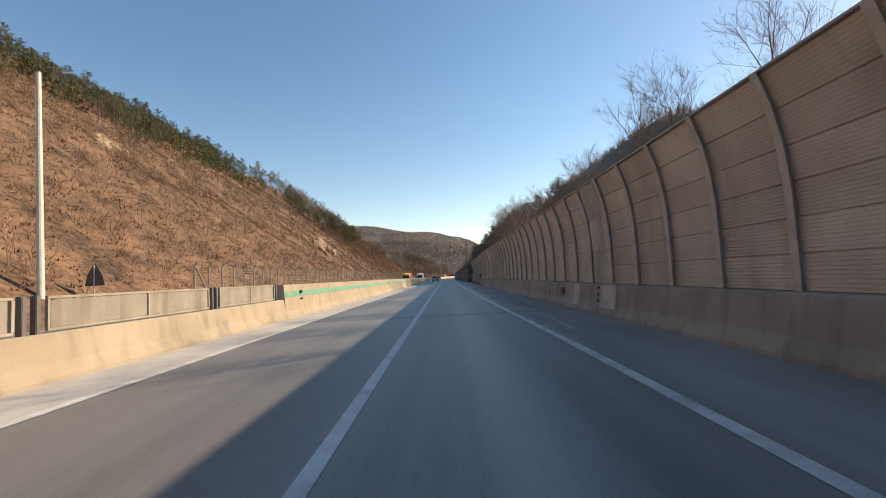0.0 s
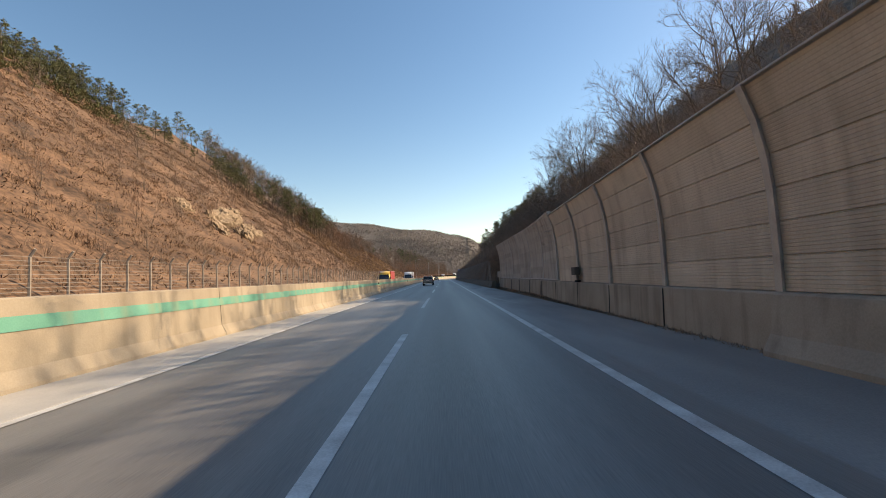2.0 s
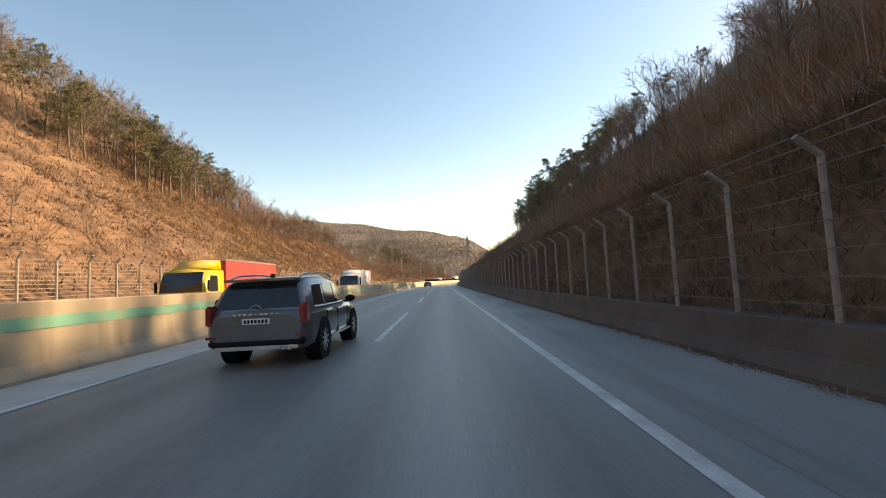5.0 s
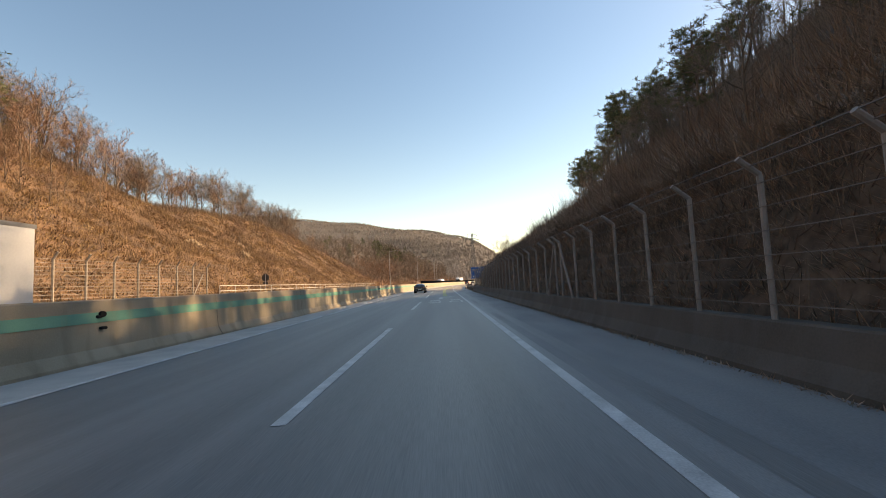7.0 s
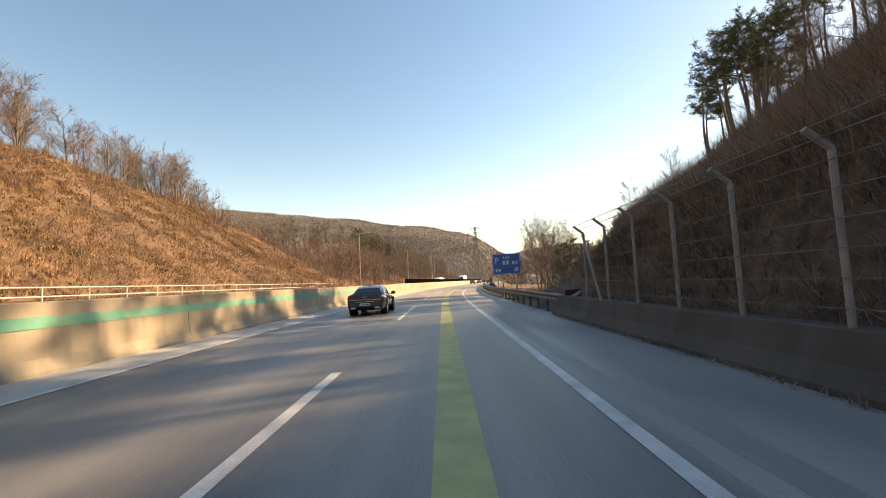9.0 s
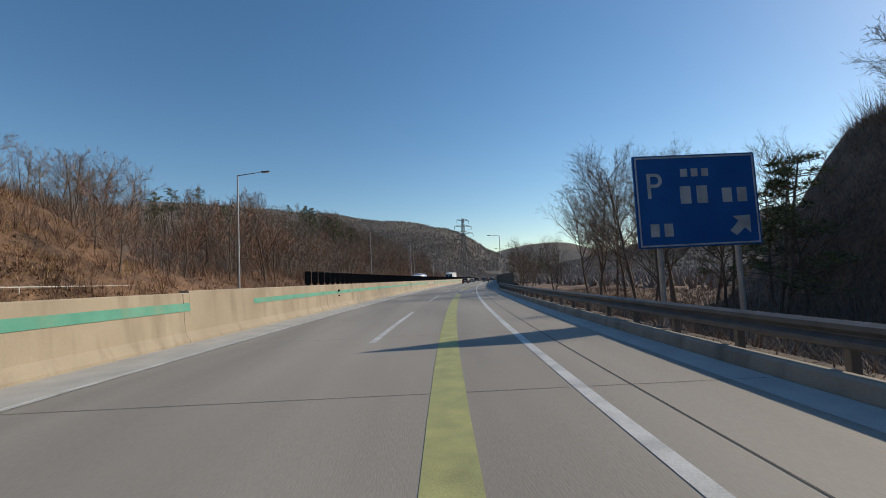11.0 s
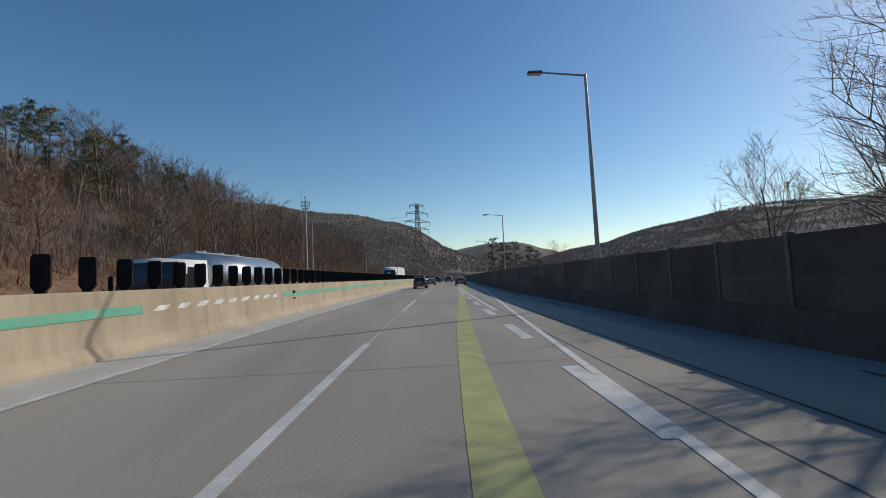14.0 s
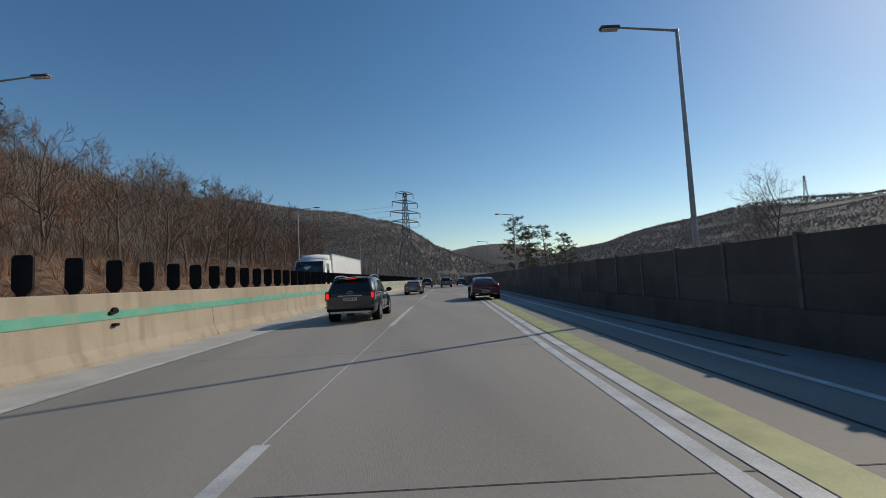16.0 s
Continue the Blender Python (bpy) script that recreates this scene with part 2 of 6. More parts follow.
def sweep(name, profile, s0, s1, step, material, closed=True, smooth=False, drift=None):
    """A section (right of the axis, height) drawn along the road from s0 to s1."""
    n = max(1, math.ceil((s1 - s0) / step))
    verts, faces, k = [], [], len(profile)
    for i in range(n + 1):
        s = s0 + (s1 - s0) * i / n
        verts += [at(s, o + (steps(s, drift) if drift else 0), z) for o, z in profile]
    edges = k if closed else k - 1
    for i in range(n):
        for j in range(edges):
            a, b = i * k + j, i * k + (j + 1) % k
            faces.append((a, b, b + k, a + k))
    if closed:
        faces.append(tuple(range(k))[::-1])
        faces.append(tuple(n * k + j for j in range(k)))
    ob = obj(name, verts, faces, material, smooth)
    bm = bmesh.new()
    bm.from_mesh(ob.data)
    bmesh.ops.recalc_face_normals(bm, faces=bm.faces)
    bm.to_mesh(ob.data)
    bm.free()
    return ob


def steps(x, table):
    """Straight runs between the pairs of a table."""
    if x <= table[0][0]:
        return table[0][1]
    for (a, u), (b, v) in zip(table, table[1:]):
        if x <= b:
            return u + (v - u) * (x - a) / (b - a)
    return table[-1][1]


# ---- ground ----
L_SLOPE = [(-80, 0.8), (100, 0.8), (140, 0.78), (165, 0.75), (185, 0.74), (210, 0.68), (222, 0.7), (240, 0.8), (262, 0.74), (280, 0.58), (300, 0.36), (325, 0.33), (370, 0.5), (470, 0.5), (600, 0.3)]
L_REACH = [(-80, 50), (125, 50), (145, 32), (165, 18), (262, 18), (285, 28), (310, 45), (700, 45)]
L_UPPER = [(-80, 0.25), (130, 0.45), (150, 0.86), (198, 0.8), (218, 0.22), (262, 0.2), (290, 0.35), (700, 0.3)]
L_TOP = [(-80, 48), (110, 46), (200, 40), (250, 30), (290, 16), (420, 15), (600, 14), (900, 5)]
R_SLOPE = [(-80, 0.3), (25, 0.35), (86, 0.5), (94, 0.62), (160, 0.62), (210, 0.58), (224, 0.48), (238, -0.35), (700, -0.3)]
R_REACH = [(-80, 20), (40, 12), (92, 12), (205, 12), (226, 8), (240, 6), (700, 6)]
R_UPPER = [(-80, 0.25), (60, 0.35), (80, 0.55), (104, 0.74), (150, 0.74), (182, 0.64), (198, 0.44), (224, 0.42), (240, 0.05), (250, 0.0), (700, 0.0)]
R_TOP = [(-80, 22), (80, 34), (104, 42), (150, 46), (215, 42), (242, 3), (700, 3)]
R_BANK = [(84, 0.0), (93, 3.1), (200, 3.1), (214, 2.6), (220, 1.6), (226, 0.0)]  # the steep bank right behind the fence


def land(x, y):
    """Height of the ground."""
    axis, _ = bend(y)
    o = x - axis
    z = -0.12
    rough = noise.noise((x * 0.11, y * 0.11, 0.3)) * 0.9 + noise.noise((x * 0.35, y * 0.35, 7)) * 0.4
    if o < -17.0:
        d = -o - 18.2
        if d <= 0:
            z = -0.12 + 1.3 * (-o - 17.0) / 1.2
        else:
            reach = steps(y, L_REACH)
            z = 1.18 + steps(y, L_SLOPE) * min(d, reach)
            if d > reach:
                z = min(z + (d - reach) * steps(y, L_UPPER), max(z, steps(y, L_TOP)))
            z += rough * min(1, d / 6)
    elif o > 7.3:
        d = o - 7.3
        v = y - (min(30, max(0, (o - 8) * 1.5)) + min(30, max(0, (o - 20) * 2))) * steps(y, [(110, 0), (170, 1)])
        reach = steps(v, R_REACH)
        z = 0.2 if y < 230 else 0.0
        z += steps(y, R_BANK) * min(1, d / 0.8)
        z += steps(v, R_SLOPE) * min(d, reach)
        if d > reach:
            z = min(z + (d - reach) * steps(v, R_UPPER), max(z, steps(v, R_TOP)))
        z += rough * 0.5 * min(1, d / 4)
    # hills round the valley
    far = steps(x, [(-900, 175), (-420, 150), (-200, 122), (-55, 99), (40, 82), (110, 56), (185, 20), (320, 22), (500, 20)])
    z += far * math.exp(-((y - 1080) / 260) ** 2) * (1 + 0.12 * noise.noise((x * 0.01, y * 0.01, 1))) * steps(y, [(560, 0), (900, 1)])
    if o > 130:
        z += steps(o, [(130, 0), (300, 34), (450, 70), (650, 76), (1200, 130)]) * steps(y, [(0, 0.3), (350, 1), (1200, 1)]) * (1 + 0.2 * noise.noise((x * 0.012, y * 0.006, 4)))
    z += 205 * math.exp(-((x - 640) / 420) ** 2 - ((y - 3000) / 400) ** 2)
    return z


def spaced(a, fine0, fine1, b, step, grow):
    v = list(np.arange(fine0, fine1 + 0.01, step))
    lo, hi, w = [], [], step
    p = fine0
    while p > a:
        w *= grow
        p -= w
        lo.append(p)
    p, w = fine1, step
    while p < b:
        w *= grow
        p += w
        hi.append(p)
    return lo[::-1] + v + hi


gx = sorted(set(spaced(-2600, -78, 34, 2600, 2.0, 1.13)) | {-18.2, -17.0, 7.3, 7.7, 8.1, 9.0})
gy = spaced(-420, -44, 470, 4200, 4.0, 1.1)
verts = [(x + bend(y)[0], y, land(x + bend(y)[0], y)) for y in gy for x in gx]
nx = len(gx)
faces = [(j * nx + i, j * nx + i + 1, (j + 1) * nx + i + 1, (j + 1) * nx + i) for j in range(len(gy) - 1) for i in range(nx - 1)]
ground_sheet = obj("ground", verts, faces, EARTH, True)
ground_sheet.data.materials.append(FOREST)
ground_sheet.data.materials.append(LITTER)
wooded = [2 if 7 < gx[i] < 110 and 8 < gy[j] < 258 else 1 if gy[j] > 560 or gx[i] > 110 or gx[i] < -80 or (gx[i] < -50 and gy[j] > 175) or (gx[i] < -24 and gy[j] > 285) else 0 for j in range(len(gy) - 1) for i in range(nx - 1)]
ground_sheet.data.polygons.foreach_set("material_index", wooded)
tagged(ground_sheet, "brown earth and dry grass over the valley slopes", "ground", kind="structure")

# ---- road ----
END = 760.0
MEDIAN = [(108, 0.0), (134, -0.55), (212, -0.5), (262, 0.0)]  # the median stands a little wider here
tagged(sweep("road", [(-5.4, 0.0), (-5.4, -0.3), (3.9, -0.3), (3.9, 0.0)], -60, 236, 4, ASPHALT), "two-lane grey asphalt carriageway, worn by traffic", "road", kind="structure")
tagged(sweep("road_concrete", [(-4.75, 0.0), (-4.75, -0.3), (6.6, -0.3), (6.6, 0.0)], 236, END, 4, PAVING), "pale concrete carriageway with sawn joints", "road", kind="structure")
tagged(sweep("road_shoulder", [(3.9, 0.0), (3.9, -0.3), (6.3, -0.3), (6.3, 0.0)], -60, 236, 4, SHOULDER), "dusty asphalt hard shoulder", "road", kind="structure")
tagged(sweep("gutter", [(-5.65, 0.012), (-5.65, -0.3), (-4.2, -0.3), (-4.2, 0.0055)], -60, END, 4, GUTTER, drift=MEDIAN), "pale concrete gutter along the median barrier", "gutter", kind="structure")
tagged(sweep("road_opposite", [(-16.9, 0.0), (-16.9, -0.3), (-6.2, -0.3), (-6.2, 0.0)], -60, END, 4, SHOULDER), "opposite carriageway of grey asphalt", "road", kind="structure")
tagged(sweep("verge", [(6.6, -0.02), (6.6, -0.3), (7.6, -0.6), (7.6, -0.06)], 236, 303.5, 4, LITTER), "dark leaf litter and soil below the guard rail", "verge", kind="structure")

tagged(sweep("verge_wide", [(6.6, -0.004), (6.6, -0.3), (7.93, -0.4), (7.93, -0.03)], 303.5, END, 4, SHOULDER), "dusty paved strip below the dark side wall", "verge", kind="structure")


tagged(sweep("kerb", [(6.16, 0.0), (6.19, 0.19), (6.23, 0.22), (6.38, 0.22), (6.4, 0.0)], 236, 303.5, 4, WALLBASE), "low stained concrete kerb along the shoulder", "kerb", kind="structure")


def stripe(name, off, width, s0, s1, material, z=0.006, drift=None):
    return sweep(name, [(off - width / 2, z), (off + width / 2, z)], s0, s1, 4, material, closed=False, drift=drift)


road_marks = dict(kind="structure")
tagged(stripe("edge_line_left", -4.08, 0.16, -60, END, PAINT, 0.0105, MEDIAN), "worn white edge line beside the gutter", "road marking", **road_marks)
tagged(stripe("edge_line_right", 3.62, 0.18, -60, 322, PAINT, 0.006, [(0, 0.0), (12, -0.12), (24, -0.22), (45, -0.24), (60, -0.15), (85, -0.1), (112, 0.0)]), "white edge line beside the shoulder", "road marking", **road_marks)
tagged(stripe("lane_line_solid", 0.0, 0.17, -60, 50.6, PAINT), "solid white lane line", "road marking", **road_marks)
dashes = thing("lane_dashes", "broken white lane line of long dashes", "road marking", kind="structure")
for k in range(3, 44):
    o = stripe("dash", 0.0, 0.17, 20 * k, 20 * k + 10, PAINT)
    o.parent = dashes


# ---- median barrier ----
def barrier(name, face, s0, s1, height, material, label, side=-1, base=0.0, top=0.28, foot=0.5):
    """A concrete safety barrier: sloping foot and face, rounded top edges. side -1: its face looks right."""
    p = [(0.0, base), (0.0, base + 0.08), (0.14, base + 0.33), (0.22, height - 0.03), (0.25, height), (0.22 + top, height), (0.25 + top, height - 0.03), (0.25 + top, base)]
    return tagged(sweep(name, [(face + side * o, z) for o, z in p], s0, s1, 4, material, drift=MEDIAN if side < 0 else None), label, "safety barrier", kind="structure")


barrier("barrier_low", -5.6, -60, 9.0, 0.84, BARRIER, "low sunlit concrete median barrier below a steel screen")
barrier("barrier_median", -5.6, 9.0, 262, 1.47, BARRIER, "tall sunlit concrete median barrier with a green painted stripe")
barrier("barrier_glare", -5.6, 262, END, 1.53, BARRIER, "tall sunlit concrete median barrier that carries the glare paddles")
for a, b in ((9.05, 262), (266, 330.8), (340.6, 620)):
    tagged(sweep("barrier_stripe", [(-5.765, 0.93), (-5.775, 0.93), (-5.815, 1.2), (-5.805, 1.2)], a, b, 4, STRIPE, drift=MEDIAN), "faded green stripe painted along the median barrier", "painted stripe", kind="structure")

# ---- noise wall on the right ----
WALL_DRIFT = [(46, 0.0), (58, 0.38), (61, 0.5), (65, 0.8), (70, 0.98), (86.5, 1.0)]  # the wall draws back from the road here
barrier("wall_base", 6.0, -60, 46, 0.97, WALLBASE, "stained concrete base below the noise wall", side=1, top=0.45)
tagged(sweep("wall_base_panels", [(6.26, 0.0), (6.29, 0.94), (6.32, 0.97), (6.92, 0.97), (6.95, 0.0)], 46, 86.6, 1.4, WALLBASE, drift=WALL_DRIFT), "upright precast concrete base below the noise wall, streaked with dirt", "wall base", kind="structure")
PROFILE = [(6.52, 0.97), (6.53, 1.55), (6.53, 2.1), (6.52, 2.65), (6.47, 3.2), (6.36, 3.78), (6.16, 4.36)]


def wall_at(z):
    for (a, u), (b, v) in zip(PROFILE, PROFILE[1:]):
        if z <= v:
            return a + (b - a) * (z - u) / (v - u)
    return PROFILE[-1][0]


def slab(name, z0, z1, length, ribs, depth, material, upright=False):
    """One wall panel with its ribs, following the wall's bend; its length runs along y from 0."""
    vs, fs = [], []
    g = 0.012
    if not upright:
        rows_ = []
        for i in range(ribs):
            a, b = z0 + g + (z1 - z0 - 2 * g) * i / ribs, z0 + g + (z1 - z0 - 2 * g) * (i + 1) / ribs
            rows_ += [(wall_at(a) - depth, a), (wall_at((a + b) / 2) - depth, a * 0.35 + b * 0.65), (wall_at(b), b - 0.25 * (b - a))]
        rows_.append((wall_at(z1 - g) - depth, z1 - g))
        rows_ = rows_ + [(wall_at(z1) + 0.06, z1 + 0.02), (wall_at(z0) + 0.075, z0 - 0.02)]
        k = len(rows_)
        vs = [(x, y, z) for y in (g, length - g) for x, z in rows_]
        fs = [(i, (i + 1) % k, k + (i + 1) % k, k + i) for i in range(k)] + [tuple(range(k)), tuple(range(2 * k - 1, k - 1, -1))]
    elif ribs == 15:
        w = (length - 2 * g) / ribs
        strips = [(g + w * (i + 0.3), g + w * (i + 0.72), z0, z1, depth) for i in range(ribs)] + [(g, length - g, z, z + 0.022, depth * 0.8) for z in (z0 + 0.004, z1 - 0.026)]
        for a, b, u, v, out_ in strips:
            n = len(vs)
            vs += [(wall_at(z) - (out_ if k else 0.0), y, z) for k in (0, 1) for y, z in ((a, u), (b, u), (b, v), (a, v))]
            fs += [(n + 4, n + 5, n + 6, n + 7), (n, n + 3, n + 7, n + 4), (n + 1, n + 5, n + 6, n + 2), (n + 3, n + 2, n + 6, n + 7), (n, n + 4, n + 5, n + 1)]
    else:
        cols = []
        for i in range(ribs):
            a, w = g + (length - 2 * g) * i / ribs, (length - 2 * g) / ribs
            cols += [(0.0, a), (-depth, a + 0.18 * w), (-depth, a + 0.55 * w), (0.0, a + 0.73 * w)]
        cols.append((0.0, length - g))
        k = len(cols)
        vs = [(wall_at(z) + dx, y, z) for z in (z0 + g, z1 - g) for dx, y in cols]
        fs = [(i, i + 1, k + i + 1, k + i) for i in range(k - 1)]
        n = len(vs)
        vs += [(wall_at(z) + 0.07, y, z) for z in (z0 + g, z1 - g) for y in (g, length - g)]
        fs += [(n, n + 1, n + 3, n + 2)]
    me = bpy.data.meshes.new(name)
    me.from_pydata(vs, [], fs)
    me.materials.append(material)
    me.update()
    return me


LEVELS = [p[1] for p in PROFILE]
slabs, caps = {}, {}


def post_mesh():
    """Bent steel H post of the noise wall."""
    bm = bmesh.new()
    w = 0.075
    for (a, u), (b, v) in zip(PROFILE, PROFILE[1:]):
        for x0, x1, y0, y1 in ((-0.11, -0.095, -w, w), (0.09, 0.105, -w, w), (-0.095, 0.09, -0.006, 0.006)):
            q = [bm.verts.new((x, y, z)) for z, c in ((u, a), (v, b)) for x, y in ((c + x0, y0), (c + x1, y0), (c + x1, y1), (c + x0, y1))]
            for i in range(4):
                bm.faces.new((q[i], q[(i + 1) % 4], q[4 + (i + 1) % 4], q[4 + i]))
            bm.faces.new(q[4:])
    me = bpy.data.meshes.new("post")
    bm.to_mesh(me)
    bm.free()
    me.materials.append(STEEL)
    return me


WALLPOST = post_mesh()


def noise_wall(s0, bays, style, label, BAY=1.8, posts=()):
    wall = thing("noise_wall", label, "noise wall", kind="structure", m=pose(0, s0, 0))
    for i in range(bays):
        a, b = posts[i:i + 2] if posts else (s0 + i * BAY, s0 + (i + 1) * BAY)
        dx = steps(a, WALL_DRIFT)
        lean = -math.degrees(math.atan((steps(b, WALL_DRIFT) - dx) / (b - a)))
        bay = pose(dx, a - s0, 0) @ pose(6.5, 0, 0, 0, 0, lean) @ pose(-6.5, 0, 0) @ Matrix.Diagonal((1, (b - a) / BAY, 1.045 if posts else 1, 1))
        if style == "louvre":
            for j in range(6):
                key = ("l", j, BAY)
                if key not in slabs:
                    slabs[key] = slab("wall_panel", LEVELS[j], LEVELS[j + 1], BAY, 9, 0.01, PANEL)
                piece("wall_panel", slabs[key], wall, bay)
        elif style == "ribbed":
            for j in range(3):
                key = ("r", j)
                if key not in slabs:
                    slabs[key] = slab("wall_panel", LEVELS[2 * j], LEVELS[2 * j + 2], BAY, 9, 0.05, PANELGREY, True)
                piece("wall_panel", slabs[key], wall, bay)
        else:
            n = 9
            for j in range(n):
                key = ("g", j)
                z0, z1 = 0.99 + 3.36 * j / n, 0.99 + 3.36 * (j + 1) / n
                if key not in slabs:
                    slabs[key] = slab("wall_panel", z0, z1, BAY, 15, 0.07, PANELGREY, True)
                    slabs["b", j] = slab("slot_backing", z0 + 0.02, z1 - 0.02, BAY, 1, 0.0, PANELDARK)
                piece("wall_panel", slabs[key], wall, bay @ pose(-0.03, 0, 0))
                piece("slot_backing", slabs["b", j], wall, bay @ pose(0.03, 0, 0))
        piece("post", WALLPOST, wall, bay)
        piece("coping", caps.setdefault(BAY, boxmesh("coping", 6.08, 6.26, 0, BAY, 4.36, 4.40, STEEL, 0.008)), wall, bay)
        if style == "grid":
            piece("ledge", caps.setdefault("ledge", boxmesh("ledge", 6.34, 6.5, 0.15, BAY - 0.15, 0.972, 1.01, PALEPOST, 0.006)), wall, bay)
    if posts:
        piece("post", WALLPOST, wall, pose(steps(posts[-1], WALL_DRIFT), posts[-1] - s0, 0) @ Matrix.Diagonal((1, 1, 1.045, 1)))
    return wall


noise_wall(-15.51, 11, "louvre", "tan noise wall of louvred panels between bent steel posts")
noise_wall(4.29, 1, "ribbed", "pale upright-ribbed patch of the noise wall")
noise_wall(6.09, 18, "louvre", "tan noise wall of louvred panels between bent steel posts, stained")
noise_wall(38.49, 6, "louvre", "tan noise wall with wide bays of louvred panels", 3.8)
GRID_POSTS = [61.29, 65.6, 70.2, 74.3, 78.2, 82.6, 86.6]
noise_wall(61.29, 6, "grid", "pale slotted noise wall with rows of dark openings", 4.2, GRID_POSTS)

base_joints = thing("wall_base_joints", "dark stained joints between the precast base panels", "joint", kind="structure")
for k, y in enumerate([49.8, 53.5, 57.2] + GRID_POSTS[:-1]):
    y -= 0.1
    dx = steps(y, WALL_DRIFT)
    part("joint", prism([(6.252 + dx, y - 0.02, 0.0), (6.252 + dx, y + 0.03, 0.0), (6.284 + dx, y + 0.025, 0.93), (6.284 + dx, y - 0.025, 0.93)], (-1, 0, 0), -0.006), BLACK, base_joints)
    if k > 3:
        w = (0.3, 0.5, 0.22)[k % 3]
        part("stain", prism([(6.256 + dx, y + 0.03, 0.0), (6.256 + dx, y + 0.1 + w, 0.0), (6.27 + dx, y + w, 0.5), (6.285 + dx, y + w * 0.8, 0.9), (6.285 + dx, y + 0.03, 0.93)], (-1, 0, 0), -0.003), BOXBROWN, base_joints)

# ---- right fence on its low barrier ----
barrier("barrier_fence", 6.15, 85.6, 219.5, 0.74, BARRIERSHADE, "low shaded concrete barrier below the slope fence", side=1, top=0.3)
slope_fence = thing("slope_fence", "tall rockfall fence of bent pale posts and strained wires", "fence", kind="structure")
RFP = tubemesh("post", [(0, 0, 0.3), (0, 0, 2.78), (-0.3, 0, 3.02)], 0.042, DULLPOST, 8)
for y in [87.89 + 1.745 * i for i in range(49)] + [172.42 + 1.745 * i for i in range(26)]:
    piece("post", RFP, slope_fence, pose(6.44, y, 0))
bm = bmesh.new()
for i in range(6):
    z = 0.95 + 0.34 * i
    tube(bm, (6.4, 87.89, z), (6.4, 216.2, z), 0.009, n=3, cap=False)
for x, z in ((6.29, 2.9), (6.15, 3.02)):
    tube(bm, (x, 87.89, z), (x, 216.2, z), 0.012, n=3, cap=False)
part("wire", bm, OLDWIRE, slope_fence)
for y, top in ((89.2, 87.89), (170.3, 171.65), (173.75, 172.42), (214.8, 216.05)):
    bm = bmesh.new()
    tube(bm, (6.4, y, 0.7), (6.4, top, 2.75), 0.04, n=6)
    part("brace", bm, DULLPOST, slope_fence)

# ---- left fence beyond the far carriageway ----
far_fence = thing("roadside_fence", "wire fence of pale bent posts along the foot of the slope", "fence", kind="structure")
LFP = tubemesh("post", [(0, 0, 0.6), (0, 0, 3.2), (0.25, 0, 3.55)], 0.065, FENCEPOST, 6)
for i in range(85):
    piece("post", LFP, far_fence, pose(-17.6, 22.6 + 2.0 * i, steps(22.6 + 2.0 * i, [(22, 0), (120, 0.2), (190, 0.45)])))
bm = bmesh.new()
for i in range(12):
    for a, b, u, v in ((22.6, 120, 0.0, 0.2), (120, 190.6, 0.2, 0.45)):
        z = 1.0 + 0.2 * i
        tube(bm, (-17.55, a, z + u), (-17.55, b, z + v), 0.014, n=3, cap=False)
part("wire", bm, WIRE, far_fence)
for y, w in ((22.7, 1.6), (84.6, -1.5), (84.6, 1.5), (189.8, -1.6)):
    bm = bmesh.new()
    tube(bm, (-17.5, y, 3.1), (-17.5, y + w, 1.0), 0.05, n=6)
    part("brace", bm, FENCEPOST, far_fence)
handrail = thing("handrail", "pale two-bar steel handrail along the far verge", "handrail", kind="structure")
HRP = tubemesh("post", [(0, 0, 0.7), (0, 0, 2.15)], 0.035, PALEPOST, 6)
for i in range(42):
    piece("post", HRP, handrail, pose(-17.6, 192.6 + 2.8 * i, 0))
bm = bmesh.new()
for z in (1.7, 2.15):
    tube(bm, (-17.6, 192.6, z), (-17.6, 192.6 + 2.8 * 41, z), 0.035, n=6)
part("rail", bm, PALEPOST, handrail)

# ---- guard rail and dark wall on the right ----
guard = thing("guard_rail", "weathered steel guard rail on short posts, backlit shade in colour", "guard rail", kind="structure")
W_BEAM = [(6.62, 0.42), (6.54, 0.46), (6.54, 0.52), (6.62, 0.58), (6.62, 0.6), (6.54, 0.66), (6.54, 0.72), (6.62, 0.76), (6.625, 0.76), (6.625, 0.42)]
o = sweep("beam", W_BEAM, 219.5, 306, 3, RAILSTEEL)
o.parent = guard
GRP = boxmesh("post", -0.06, 0.06, -0.05, 0.05, -0.3, 0.74, RAILSTEEL, 0.006)
for i in range(44):
    s = 220.5 + 2.0 * i
    m = Matrix.Translation(at(s, 6.7)) @ pose(0, 0, 0, 0, 0, turn(s))
    piece("post", GRP, guard, m)
side_wall = thing("side_wall", "dark low noise wall of solid panels beside the road", "noise wall", kind="structure")
for i in range(110):
    s = 303.5 + 2.0 * i
    if i == 0:
        DWP = boxmesh("wall_panel", -0.05, 0.05, 0.02, 1.98, 0.6, 1.25, DARKWALL, 0.008)
        DWT = boxmesh("wall_panel", -0.05, 0.05, 0.02, 1.98, 1.251, 1.95, DARKWALL, 0.008)
        DWS = boxmesh("post", -0.08, 0.08, -0.05, 0.05, 0.5, 2.0, RAILSTEEL, 0.006)
    off = 8.15
    m = Matrix.Translation(at(s, off)) @ pose(0, 0, 0, 0, 0, turn(s))
    for me, nm in ((DWP, "wall_panel"), (DWT, "wall_panel"), (DWS, "post")):
        piece(nm, me, side_wall, m)
